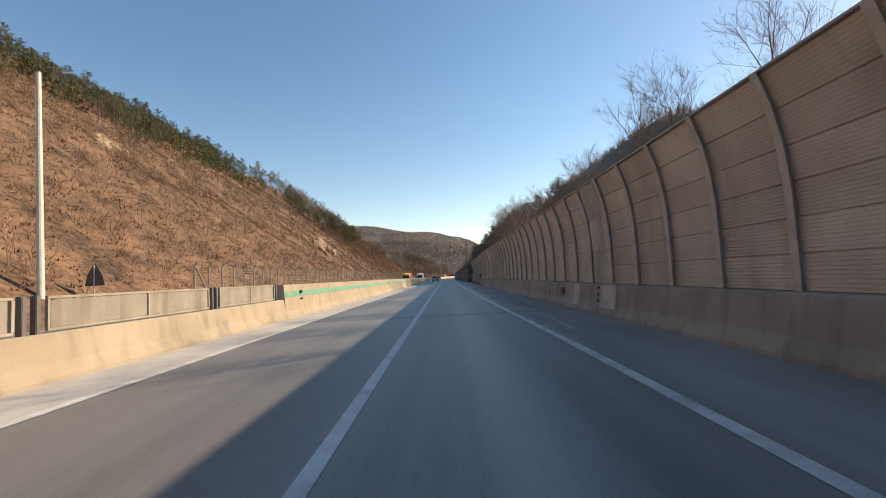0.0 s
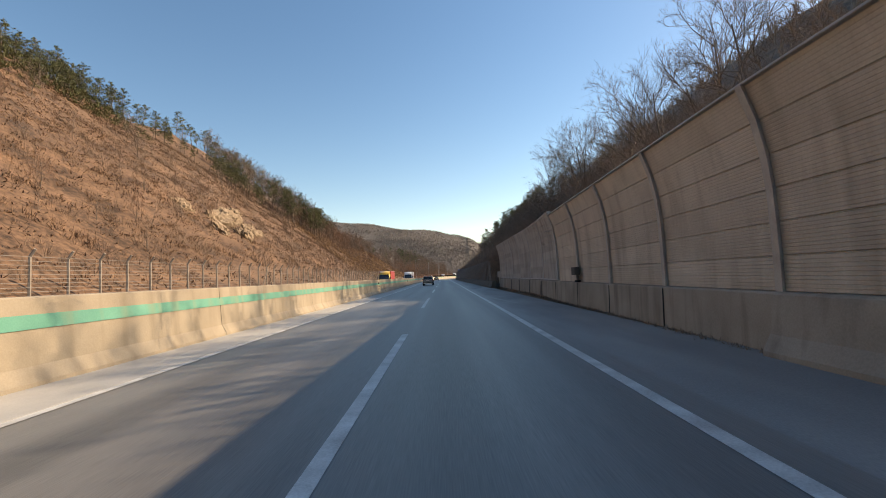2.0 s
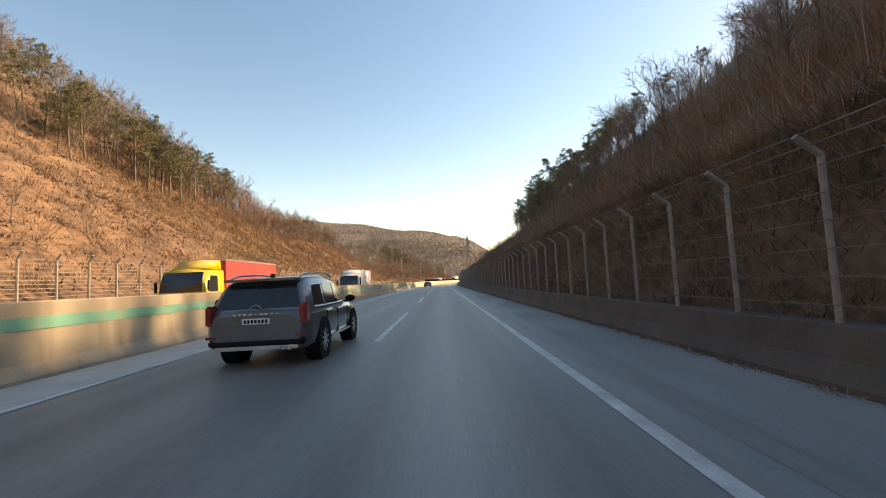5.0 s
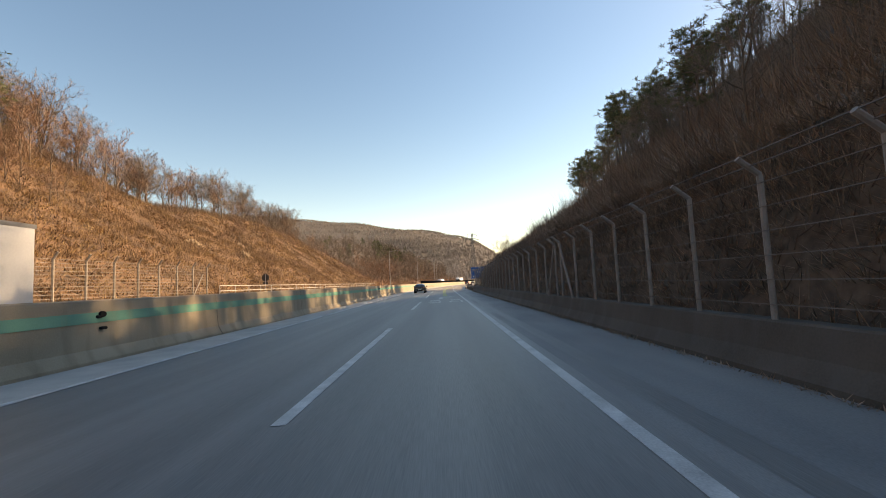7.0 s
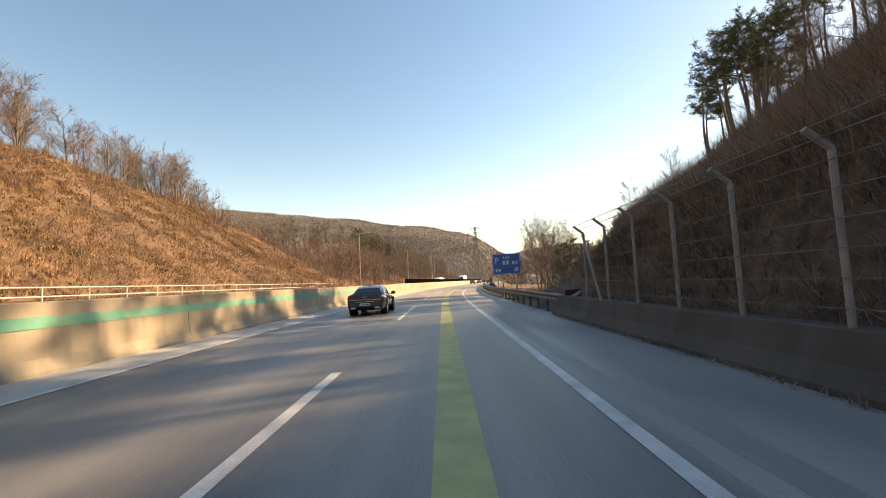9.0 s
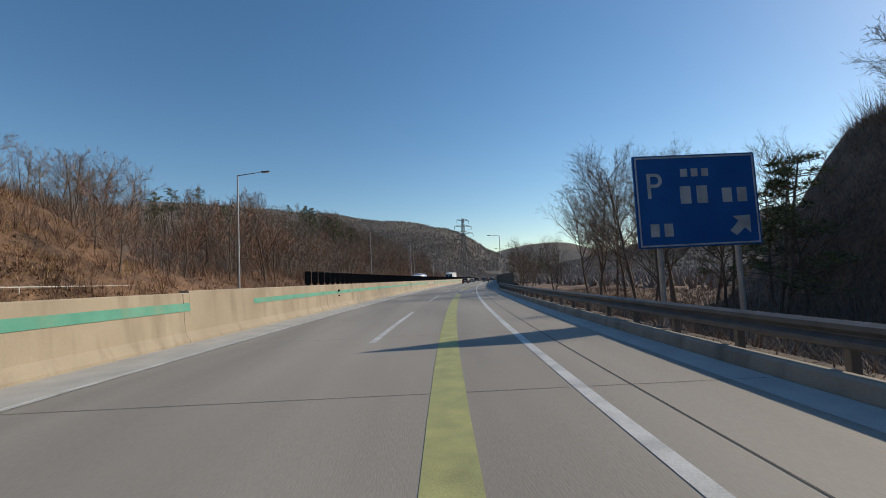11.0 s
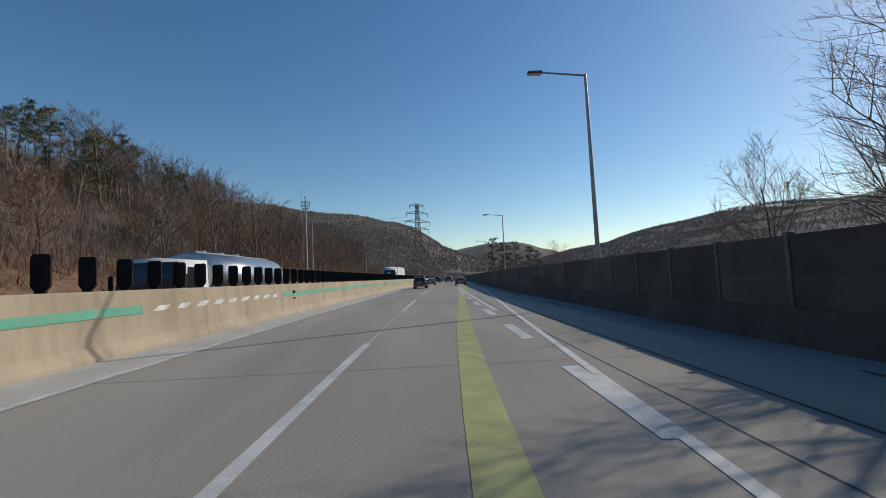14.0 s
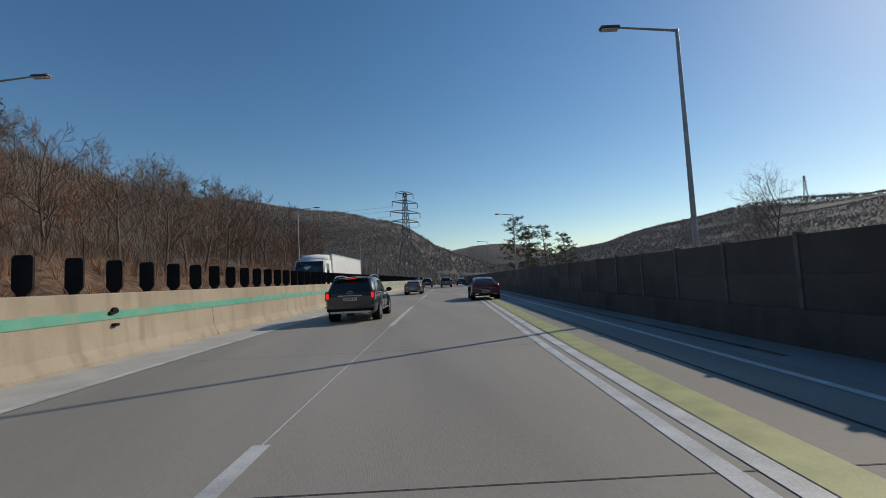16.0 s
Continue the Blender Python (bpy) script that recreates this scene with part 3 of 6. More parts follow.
# The base shares the barrier's shade-darkened concrete.
tagged(sweep("side_wall_base", [(7.9, -0.15), (7.95, 0.62), (8.75, 0.62), (9.8, -0.6)], 303.5, 524, 4, BARRIERSHADE), "stained concrete base of the dark side wall", "wall base", kind="structure")


# ---- trees ----
rng = np.random.default_rng(5)


def ring(vs, c, d, r, n):
    d = d.normalized()
    u = d.orthogonal().normalized()
    w = d.cross(u)
    i = len(vs)
    vs += [c + (u * math.cos(2 * math.pi * k / n) + w * math.sin(2 * math.pi * k / n)) * r for k in range(n)]
    return i


def limb(vs, fs, pts, r0, r1, n):
    """A tapered limb along points, ending in a tip."""
    prev = None
    for j, p in enumerate(pts):
        d = pts[min(j + 1, len(pts) - 1)] - pts[max(j - 1, 0)]
        r = r0 + (r1 - r0) * j / (len(pts) - 1)
        i = ring(vs, p, d, r, n)
        if prev is not None:
            fs += [(prev + k, prev + (k + 1) % n, i + (k + 1) % n, i + k) for k in range(n)]
        prev = i


def wander(rd, p, d, length, n, bendy, lift):
    pts, d = [p], d.normalized()
    for _ in range(n):
        d = (d + Vector((rd.uniform(-1, 1), rd.uniform(-1, 1), rd.uniform(-0.6, 0.6))) * bendy + Vector((0, 0, lift))).normalized()
        pts.append(pts[-1] + d * length / n)
    return pts


def side(rd, d, angle):
    a = d.orthogonal().normalized()
    a.rotate(Matrix.Rotation(rd.uniform(0, 2 * math.pi), 3, d))
    return (d * math.cos(angle) + a * math.sin(angle)).normalized()


def bare_tree(seed, height, limbs=9, subs=5, twigs=5, hairs=3, fork=0.3, spread=0.75, stout=0.0125, bold=1.0):
    """A leafless tree about height metres high: meshes of its trunk with limbs, and of its twigs."""
    rd = random.Random(seed)
    v1, f1, v2, f2 = [], [], [], []
    trunk = wander(rd, Vector((0, 0, -0.3)), Vector((rd.uniform(-0.1, 0.1), rd.uniform(-0.1, 0.1), 1)), height * 0.8, 7, 0.1, 0.08)
    r0 = height * stout
    limb(v1, f1, trunk, r0, r0 * 0.25, 6)
    for i in range(limbs):
        t = fork + (1 - fork) * (i + rd.random() * 0.8) / limbs
        k = min(int(t * 7), 6)
        p = trunk[k].lerp(trunk[k + 1], t * 7 - k if t < 1 else 1)
        d = side(rd, (trunk[k + 1] - trunk[k]).normalized(), spread * rd.uniform(0.6, 1.25))
        ln = height * rd.uniform(0.3, 0.46) * (1.15 - 0.55 * t)
        b = wander(rd, p, d, ln, 4, 0.2, 0.1)
        rb = r0 * 0.5 * (1.1 - 0.7 * t)
        limb(v1, f1, b, rb, rb * 0.25, 3)
        for j in range(subs):
            u = 0.2 + 0.8 * (j + rd.random()) / subs
            k2 = min(int(u * 4), 3)
            q = b[k2].lerp(b[k2 + 1], min(1, u * 4 - k2))
            e = side(rd, (b[k2 + 1] - b[k2]).normalized(), rd.uniform(0.4, 0.9))
            l2 = ln * rd.uniform(0.32, 0.6) * (1.2 - 0.5 * u)
            c = wander(rd, q, e, l2, 2, 0.25, 0.1)
            limb(v2, f2, [c[0], c[2]], rb * 0.4, rb * 0.12, 3)
            for _ in range(twigs):
                w = rd.uniform(0.15, 1)
                k3 = min(int(w * 2), 1)
                q2 = c[k3].lerp(c[k3 + 1], min(1, w * 2 - k3))
                e2 = side(rd, (c[k3 + 1] - c[k3]).normalized(), rd.uniform(0.35, 0.85))
                l3 = l2 * rd.uniform(0.35, 0.7)
                tw = [q2, q2 + e2 * l3 * 0.5, q2 + e2 * l3 + Vector((0, 0, 0.06 * l3))]
                a, o = len(v2), side(rd, e2, 1.57) * 0.012 * bold
                v2 += [tw[0] - o, tw[0] + o, tw[2]]
                f2.append((a, a + 1, a + 2))
                for _ in range(hairs):
                    q3 = tw[0].lerp(tw[2], rd.uniform(0.2, 0.95))
                    e3 = side(rd, e2, rd.uniform(0.4, 0.9)) + Vector((0, 0, 0.15))
                    a, o = len(v2), side(rd, e3, 1.57) * 0.007 * bold
                    v2 += [q3 - o, q3 + o, q3 + e3 * l3 * rd.uniform(0.35, 0.7)]
                    f2 += [(a, a + 1, a + 2)]
    return (v1, f1), (v2, f2)


def pine_tree(seed, height, clear=0.4, density=1.0):
    """A red pine: bare lower trunk, uneven flat tiers of needle tufts above."""
    rd = random.Random(seed)
    v1, f1, v2, f2 = [], [], [], []
    trunk = wander(rd, Vector((0, 0, -0.3)), Vector((rd.uniform(-0.12, 0.12), rd.uniform(-0.12, 0.12), 1)), height, 7, 0.09, 0.1)
    r0 = height * 0.016
    limb(v1, f1, trunk, r0, r0 * 0.2, 6)
    tiers = int(12 * density)
    for i in range(tiers):
        t = clear + (1 - clear) * (i + rd.random() * 0.7) / tiers
        k = min(int(t * 7), 6)
        p = trunk[k].lerp(trunk[k + 1], min(1, t * 7 - k))
        for _ in range(3):
            a = rd.uniform(0, 6.283)
            d = Vector((math.cos(a), math.sin(a), rd.uniform(-0.05, 0.45)))
            ln = height * rd.uniform(0.13, 0.27) * (1.25 - 0.8 * (t - clear) / (1 - clear))
            b = wander(rd, p, d, ln, 3, 0.18, 0.05)
            limb(v1, f1, [b[0], b[3]], r0 * 0.28, r0 * 0.08, 3)
            for _ in range(5):
                c = b[1].lerp(b[3], rd.uniform(0.0, 1.1)) + Vector((rd.uniform(-0.3, 0.3), rd.uniform(-0.3, 0.3), rd.uniform(0, 0.25)))
                size = height * rd.uniform(0.027, 0.05)
                for _ in range(13):
                    e = Vector((rd.gauss(0, 1), rd.gauss(0, 1), rd.gauss(0.35, 0.6))).normalized()
                    o = side(rd, e, 1.57) * size * 0.085
                    a2 = len(v2)
                    s0 = c + e * size * 0.15
                    v2 += [s0 - o, s0 + o, c + e * size * rd.uniform(0.8, 1.3)]
                    f2.append((a2, a2 + 1, a2 + 2))
    return (v1, f1), (v2, f2)


def tree_thing(name, built, m1, m2, label, group):
    (v1, f1), (v2, f2) = built
    t = thing(name, label, "tree", group)
    for nm, v, f, m in (("trunk", v1, f1, m1), ("crown", v2, f2, m2)):
        o = obj(nm, v, f, m)
        o.parent = t
    return t


class Grove:
    """Variants of a tree; the first use of each places the original, later ones copies."""

    def __init__(self, made):
        self.made, self.used = made, set()

    def put(self, k, x, y, turn_, size, lean=0.0, z=None):
        k = k % len(self.made)
        m = Matrix.Translation((x, y, land(x, y) if z is None else z)) @ pose(0, 0, 0, lean, 0, turn_) @ Matrix.Diagonal((size, size, size, 1))
        if k in self.used:
            f = 1 / self.made[k].scale.x
            return copy_thing(self.made[k], m @ Matrix.Diagonal((f, f, f, 1)))
        self.used.add(k)
        self.made[k].matrix_basis = m
        return self.made[k]


BARE = Grove([tree_thing("bare_tree", bare_tree(i, 10.0, 13 + i % 3, 7, 6, 3, 0.16 + 0.05 * (i % 3), 0.85 + 0.12 * (i % 2), bold=1.4), BARK, TWIG, "leafless grey-brown tree on the wooded slope", "leafless trees") for i in range(6)])
RUST = Grove([tree_thing("russet_tree", bare_tree(80 + i, 9.0, 12, 6, 4, 3, 0.12, 0.8, bold=2.6), BARK, RUSTLEAF, "bare oak holding withered russet leaves at the forest edge", "russet oaks") for i in range(4)])
WOOD = Grove([tree_thing("forest_tree", bare_tree(100 + i, 11.0, 14, 5, 5, 4, 0.22, 0.92, 0.014, 1.7), BARK, TWIG, "crooked leafless grey-brown tree of the roadside forest", "forest trees") for i in range(5)])
TALL = Grove([tree_thing("tall_bare_tree", bare_tree(60 + i, 12.0, 17, 9, 7, 5, 0.2, 0.86, 0.0105, 0.62), BARK, TWIG, "tall spreading leafless tree standing near the road", "roadside trees") for i in range(4)])
FIRS = Grove([tree_thing("tall_pine", pine_tree(30 + i, 10.0, 0.5 + 0.06 * i, 0.8), BARK, PINE, "tall thin-trunked pine on the shaded hilltop", "hilltop pines") for i in range(3)])
PINES = Grove([tree_thing("pine_tree", pine_tree(20 + i, 9.0, 0.22 + 0.09 * i, 1.0), BARK, PINE, "olive green pine tree on the slope", "pine trees") for i in range(4)])
SHRUB = Grove([tree_thing("leafless_shrub", bare_tree(40 + i, 3.2, 8, 4, 4, 2, 0.05, 0.9, bold=1.2), TWIG, SLOPETWIG, "leafless reddish-brown shrub on the slope", "slope shrubs") for i in range(3)])
SIZE = {BARE: 10.0, RUST: 9.0, WOOD: 11.0, TALL: 12.0, PINES: 9.0, FIRS: 10.0, SHRUB: 3.2}


def place(grove, k, s, off, size, lean=0.0):
    p = at(s, off)
    return grove.put(k, p.x, p.y, float(rng.uniform(0, 360)), size / SIZE[grove], lean)


def some(a, b):
    return float(rng.uniform(a, b))


def hill_edge(s, near):
    """How far right of the axis the shaded hill begins, past the end of the fence."""
    return max(near, 1.9 + max(0.26 * (s - 131.5), 0.315 * (s - 155), 0.6 * (s - 202.5)))


# left crest: low pines high on the tall cut slope, bare trees after them
for i in range(95):
    s = some(30, 85)
    place(PINES, i, s, -18.2 - steps(s, L_REACH) * some(0.55, 1.08), some(3.0, 5.5))
for i in range(55):
    s = some(80, 125)
    place(PINES, i, s, -18.2 - steps(s, L_REACH) * some(0.8, 1.1), some(3.5, 6.0))
for i in range(45):
    s = some(0, 110)
    place(RUST, i, s, -18.2 - steps(s, L_REACH) * some(0.15, 0.85), some(1.8, 3.4))
for i in range(50):
    s = some(112, 150)
    place(PINES, i, s, -18.2 - steps(s, L_REACH) * some(0.84, 1.1), some(4.0, 6.5))
for i in range(45):
    s = some(150, 215)
    place(PINES, i, s, -18.2 - some(36, 52), some(5.0, 7.5))
for i in range(95):
    s = some(148, 216)
    place(WOOD, i, s, -18.2 - steps(s, L_REACH) * 1.02 - some(0, 22), some(6.8, 9.6))
for i in range(48):
    s = some(160, 262)
    place(RUST, i + 1, s, -18.2 - steps(s, L_REACH) * some(0.95, 1.1) - some(0, 9), some(5.5, 8.0))
for i in range(20):
    s = some(20, 170)
    place(BARE, i, s, -18.2 - steps(s, L_REACH) * some(0.45, 1.05), some(3.0, 5.5))
for i in range(64):
    s = some(205, 298)
    place(BARE, i, s, -18.2 - steps(s, L_REACH) * some(0.92, 1.15) - abs(float(rng.normal(0, 8))), some(6.5, 9.5))
for i in range(26):
    s = some(165, 262)
    place(RUST, i, s, -18.2 - steps(s, L_REACH) * some(0.6, 0.95), some(2.5, 5.0))

# left forest: bare trees and russet oaks, a few pines standing out
for i in range(75):
    s = some(282, 480)
    place(WOOD, i, s, some(-58, -25), some(7, 10))
for i in range(40):
    s = some(290, 450)
    place(WOOD, i, s, some(-25, -20.8), some(7, 9) + (2 if s > 365 else 0))
for i in range(75):
    s = some(276, 470)
    place(RUST, i, s, -20.5 - abs(float(rng.normal(0, 13))), some(4.5, 8.0))
for s, off, size in ((296, -19.8, 10), (300, -20.6, 9), (291, -21, 8)):
    place(RUST, int(s), s, off, size)
for i in range(22):
    s = some(300, 480)
    place(PINES, i, s, -34 - some(0, 26), some(6.5, 9))
for i in range(12):
    s = some(362, 387)
    place(PINES, i, s, some(-47, -34), some(8.0, 10.0))
for i in range(16):
    s = some(368, 392)
    place(WOOD, i, s, some(-42, -29), some(10.0, 12.0))
for i in range(28):
    s = some(156, 196)
    place(PINES, i, s, some(-46, -36), some(7.5, 9.5))
for i in range(25):
    s = some(180, 236)
    place(PINES, i, s, -18.2 - steps(s, L_REACH) * some(1.5, 2.6), some(4, 6))
for i in range(80):
    s = some(25, 150)
    place(SHRUB, i, s, -19.5 - some(0, 0.6) * steps(s, L_REACH), some(2.2, 4.0))
for i in range(130):
    s = some(-10, 240)
    place(SHRUB, i, s, -19.5 - some(0, 0.85) * steps(s, L_REACH), some(1.2, 3.2))

# right: trees behind the noise wall, on the steep slope, and past it
for i in range(42):
    s = some(28, 94)
    place(BARE, i, s, some(10.5, 17), steps(s, [(28, 6.5), (60, 7.0), (76, 7.0), (88, 5.5), (92, 4.0), (94, 4.0)]) * some(0.85, 1.1))
for i in range(14):
    s = some(73, 91)
    place(BARE, i + 2, s, some(10.5, 15.5), some(5.0, 7.0))
for s, off, size in ((6, 12.5, 9.5), (10.5, 12, 9), (15, 13.2, 9.5), (20, 12.5, 8.5), (26, 13, 8.5), (33, 12, 8.5)):
    place(TALL, int(s), s, off, size)
for i in range(6):
    s = some(18, 50)
    place(BARE, i, s, some(12, 22), some(6, 8.5))
for i in range(60):
    s = some(94, 196)
    place(BARE, i + 1, s, hill_edge(s, 11.5) + some(0, 9), some(3.8, 5.6), some(-6, 6))
for i in range(46):
    s = some(100, 205)
    place(BARE, i + 3, s, some(22, 40), some(4.8, 6.6))
for i in range(150):
    s = some(90, 216)
    place(SHRUB, i, s, hill_edge(s, 8.4) + abs(float(rng.normal(0, 4))), some(1.0, 2.0))
for i in range(14):
    s = some(150, 192)
    place(PINES, i, s, hill_edge(s, 12.5) + abs(float(rng.normal(0, 3))), some(4.5, 6.0))
for i in range(42):
    s = some(200, 270)
    place(FIRS, i, s, hill_edge(s, 15) + some(0, 13), steps(s, [(205, 8.0), (216, 9.5), (240, 11.0), (270, 12.0)]) * some(0.9, 1.12), some(-4, 4))
for i in range(56):
    s = some(166, 238)
    place(FIRS, i + 1, s, max(25.0, hill_edge(s, 15) + 5.0) + some(0, 18), some(6.8, 8.4), some(-5, 5))
for i, (s, off, size) in enumerate([(54.0, 12.6, 10.5), (58.0, 13.2, 11.5), (62.0, 14.2, 11.0), (66.5, 13.4, 11.0), (76.0, 14.0, 11.5), (80.0, 15.2, 11.5), (86.0, 13.8, 11.0), (89.0, 15.0, 10.5), (181.0, 33.0, 10.5), (176.0, 31.0, 10.0), (186.0, 36.0, 10.0)]):
    place(TALL, i, s, off, size, some(-6, 6))
for i in range(16):
    s = some(200, 250)
    place(BARE, i + 2, s, hill_edge(s, 14) + some(0, 8), some(5.5, 8.0), some(-8, 8))
for i, (s, off, size) in enumerate([(294, 19.5, 17), (291, 22, 15.5), (298, 23, 16), (308, 20, 20), (303, 21.5, 17.5), (311, 23, 18), (316.5, 20.5, 17.0), (320, 24.0, 15.5), (283, 22, 12.5), (287, 19, 12), (276, 23, 11), (390, 20, 8.7)]):
    place(TALL, i, s, off, size)
for i, (s, off, size) in enumerate([(321.5, 11.2, 8.4), (325.0, 11.8, 9.8), (327.5, 11.4, 9.4), (329.5, 13.5, 9.6), (334.0, 13.0, 7.8), (313.0, 15.0, 9.0), (316.5, 15.6, 9.5)]):
    place(TALL, i + 1, s, off, size)
for i in range(10):
    s = some(255, 420)
    place(BARE, i, s, some(24, 60), some(5, 8.5))
for s, off, size in ((272, 18.5, 9), (276, 21, 10), (281, 24, 9), (288, 24, 9), (291, 27, 10), (294, 23, 8.5), (448, 15, 15), (452, 19, 14.5), (456, 24, 15), (462, 29, 13), (466, 21, 14), (472, 33, 12.5)):
    place(PINES, int(s), s, off, size)


# ---- undergrowth ----
def thicket(name, points, low, high, blades, material, width=0.012, spread=1.0, loose=0.16):
    """Dead shrubs and grass: a burst of thin stems at each point, in one mesh. width: half a stem's breadth at its root."""
    p = np.array(points, float)
    n = len(p)
    h = rng.uniform(low, high, (n, 1)) * rng.uniform(0.5, 1.0, (n, blades))
    a = rng.uniform(0, 2 * np.pi, (n, blades))
    tilt = np.arccos(1 - rng.uniform(0, 1, (n, blades)) * (1 - np.cos(spread)))
    way = np.stack([np.cos(a) * np.sin(tilt), np.sin(a) * np.sin(tilt), np.cos(tilt)], -1)
    root = p[:, None, :] + np.stack([np.cos(a), np.sin(a), np.full_like(a, -0.6)], -1) * rng.uniform(0, 1, (n, blades, 1)) * np.array([loose, loose, 0.16])
    tip = root + way * h[..., None]
    b = a + np.pi / 2 + rng.uniform(-0.8, 0.8, a.shape)
    w = np.stack([np.cos(b), np.sin(b), np.zeros_like(b)], -1) * width
    tri = np.stack([root - w, root + w, tip], 2).reshape(-1, 3)
    me = bpy.data.meshes.new(name)
    me.vertices.add(len(tri))
    me.vertices.foreach_set("co", tri.ravel())
    q = len(tri) // 3
    me.loops.add(3 * q)
    me.loops.foreach_set("vertex_index", np.arange(3 * q))
    me.polygons.add(q)
    me.polygons.foreach_set("loop_start", np.arange(0, 3 * q, 3))
    me.materials.append(material)
    me.update(calc_edges=True)
    return new(name, me)


def scatter(n, s0, s1, off):
    out = []
    for _ in range(n):
        s = float(rng.uniform(s0, s1))
        p = at(s, off(s))
        out.append((p.x, p.y, land(p.x, p.y)))
    return out


def clumps(n, s0, s1, off, each, reach):
    """Places gathered in tight groups."""
    out = []
    for x, y, _ in scatter(n, s0, s1, off):
        for _ in range(each):
            u, v = x + float(rng.normal(0, reach)), y + float(rng.normal(0, reach))
            out.append((u, v, land(u, v)))
    return out


def slope_off(s):
    return -18.7 - some(0, 1) * (steps(s, L_REACH) + (3 if s < 150 else 10))


tagged(thicket("slope_branches", scatter(5200, -20, 265, slope_off), 0.8, 2.2, 11, SLOPETWIG, 0.011, 1.35, 0.5), "tangled pale leafless branches over the sunlit slope", "brush", kind="stuff")
tagged(thicket("slope_litter", scatter(30000, -45, 275, slope_off), 0.18, 0.5, 8, BRUSH, 0.05, 1.5, 0.6), "matted brown leaves and dead fern over the sunlit slope", "leaf litter", kind="stuff")
tagged(thicket("slope_brush", clumps(2600, -40, 275, slope_off, 7, 0.55), 0.3, 0.95, 12, BRUSH, 0.018, 1.2, 0.45), "clumps of dead brown brush on the sunlit slope", "brush", kind="stuff")
tagged(thicket("slope_bushes", clumps(900, -40, 268, slope_off, 8, 0.6), 0.7, 1.9, 13, SLOPETWIG, 0.01, 1.0, 0.35), "wispy leafless bushes all over the sunlit slope", "bushes", kind="stuff")
tagged(thicket("slope_thickets", clumps(330, -40, 268, slope_off, 9, 0.7), 0.4, 1.3, 14, DARKBRUSH, 0.014, 1.25, 0.5), "dark brown bramble heaps on the sunlit slope", "brambles", kind="stuff")
tagged(thicket("golden_grass", scatter(26000, 158, 282, lambda s: -18.4 - some(0, 1) * (steps(s, L_REACH) + 3)), 0.2, 0.6, 10, STRAW, 0.02, 1.3, 0.5), "golden dry grass on the low sunlit bank", "grass", kind="stuff")
pts = scatter(3600, 150, 290, lambda s: -18.2 - steps(s, L_REACH) * float(rng.uniform(0.97, 1.1)) - abs(float(rng.normal(0, 10))))
tagged(thicket("crest_brush", pts, 0.6, 2.6, 12, SLOPETWIG, 0.014, 0.95), "orange-brown undergrowth between the crest's bare trees", "brush", kind="stuff")
pts = [(x, y, z + float(rng.uniform(0.2, 3.2))) for x, y, z in clumps(300, 38, 120, lambda s: -18.2 - steps(s, L_REACH) * some(0.7, 1.1), 14, 0.8)]
tagged(thicket("crest_conifers", pts, 0.5, 1.1, 12, PINE, 0.06, 1.5), "low dark green conifer cover along the slope's crest", "conifers", kind="stuff")
pts = scatter(8500, 270, 520, lambda s: -17.7 - abs(float(rng.normal(0, 20))))
tagged(thicket("forest_brush", pts, 0.5, 2.6, 11, RUSTLEAF, 0.02, 0.9), "brown leafless undergrowth along the forest edge", "brush", kind="stuff")
pts = scatter(5200, 282, 480, lambda s: -21 - abs(float(rng.normal(0, 20))))
tagged(thicket("forest_saplings", pts, 1.6, 5.0, 9, TWIG, 0.016, 0.9, 0.8), "dense thin leafless saplings of the forest edge", "saplings", kind="stuff")
tagged(thicket("shaded_brush", scatter(22000, 88, 262, lambda s: 7.9 + abs(float(rng.normal(0, 11)))), 0.3, 1.1, 12, DARKBRUSH, 0.013, 1.35, 0.7), "dense dull-brown brush on the shaded slope behind the fence", "brush", kind="stuff")
tagged(thicket("spur_brush", scatter(11000, 212, 285, lambda s: some(12, 48)), 0.4, 1.6, 11, DARKBRUSH, 0.016, 1.25, 0.8), "tangled brown brush on the wooded spur past the fence", "brush", kind="stuff")
tagged(thicket("spur_saplings", scatter(2600, 218, 285, lambda s: some(15, 48)), 1.4, 4.2, 9, TWIG, 0.016, 0.8, 0.9), "thin leafless saplings on the wooded spur", "saplings", kind="stuff")
tagged(thicket("bank_brush", scatter(9000, 88, 219, lambda s: 7.35 + some(0, 0.9)), 0.2, 0.75, 13, DARKBRUSH, 0.01, 1.55, 0.4), "matted brown creepers and grass hanging on the steep bank", "brush", kind="stuff")
tagged(thicket("bank_fringe", [(x, y, z + 0.1) for x, y, z in scatter(5200, 90, 221, lambda s: 7.75 + some(0, 0.5))], 0.4, 1.0, 14, DARKBRUSH, 0.008, 1.3, 0.35), "hair-like brush overhanging the fence along the top of the bank", "brush", kind="stuff")
tagged(thicket("hillside_saplings", scatter(6000, 94, 256, lambda s: max(9.5, hill_edge(s, 9.5) - 8) + some(0, 28)), 0.8, 2.8, 10, DARKBRUSH, 0.016, 0.95, 1.0), "dense leafless saplings on the shaded hillside", "saplings", kind="stuff")
pts = scatter(5000, 10, 112, lambda s: float(rng.uniform(9, 40)))
tagged(thicket("wallside_brush", pts, 0.6, 2.2, 12, DARKBRUSH, 0.02, 1.0), "leafless brush behind the noise wall", "brush", kind="stuff")
pts = scatter(5500, 228, 345, lambda s: (7.7 if s < 302 else 10.5) + abs(float(rng.normal(0, 24))))
tagged(thicket("verge_brush", pts, 0.3, 1.3, 12, DARKBRUSH, 0.018, 1.1), "dry brush and leaf litter below the guard rail", "brush", kind="stuff")


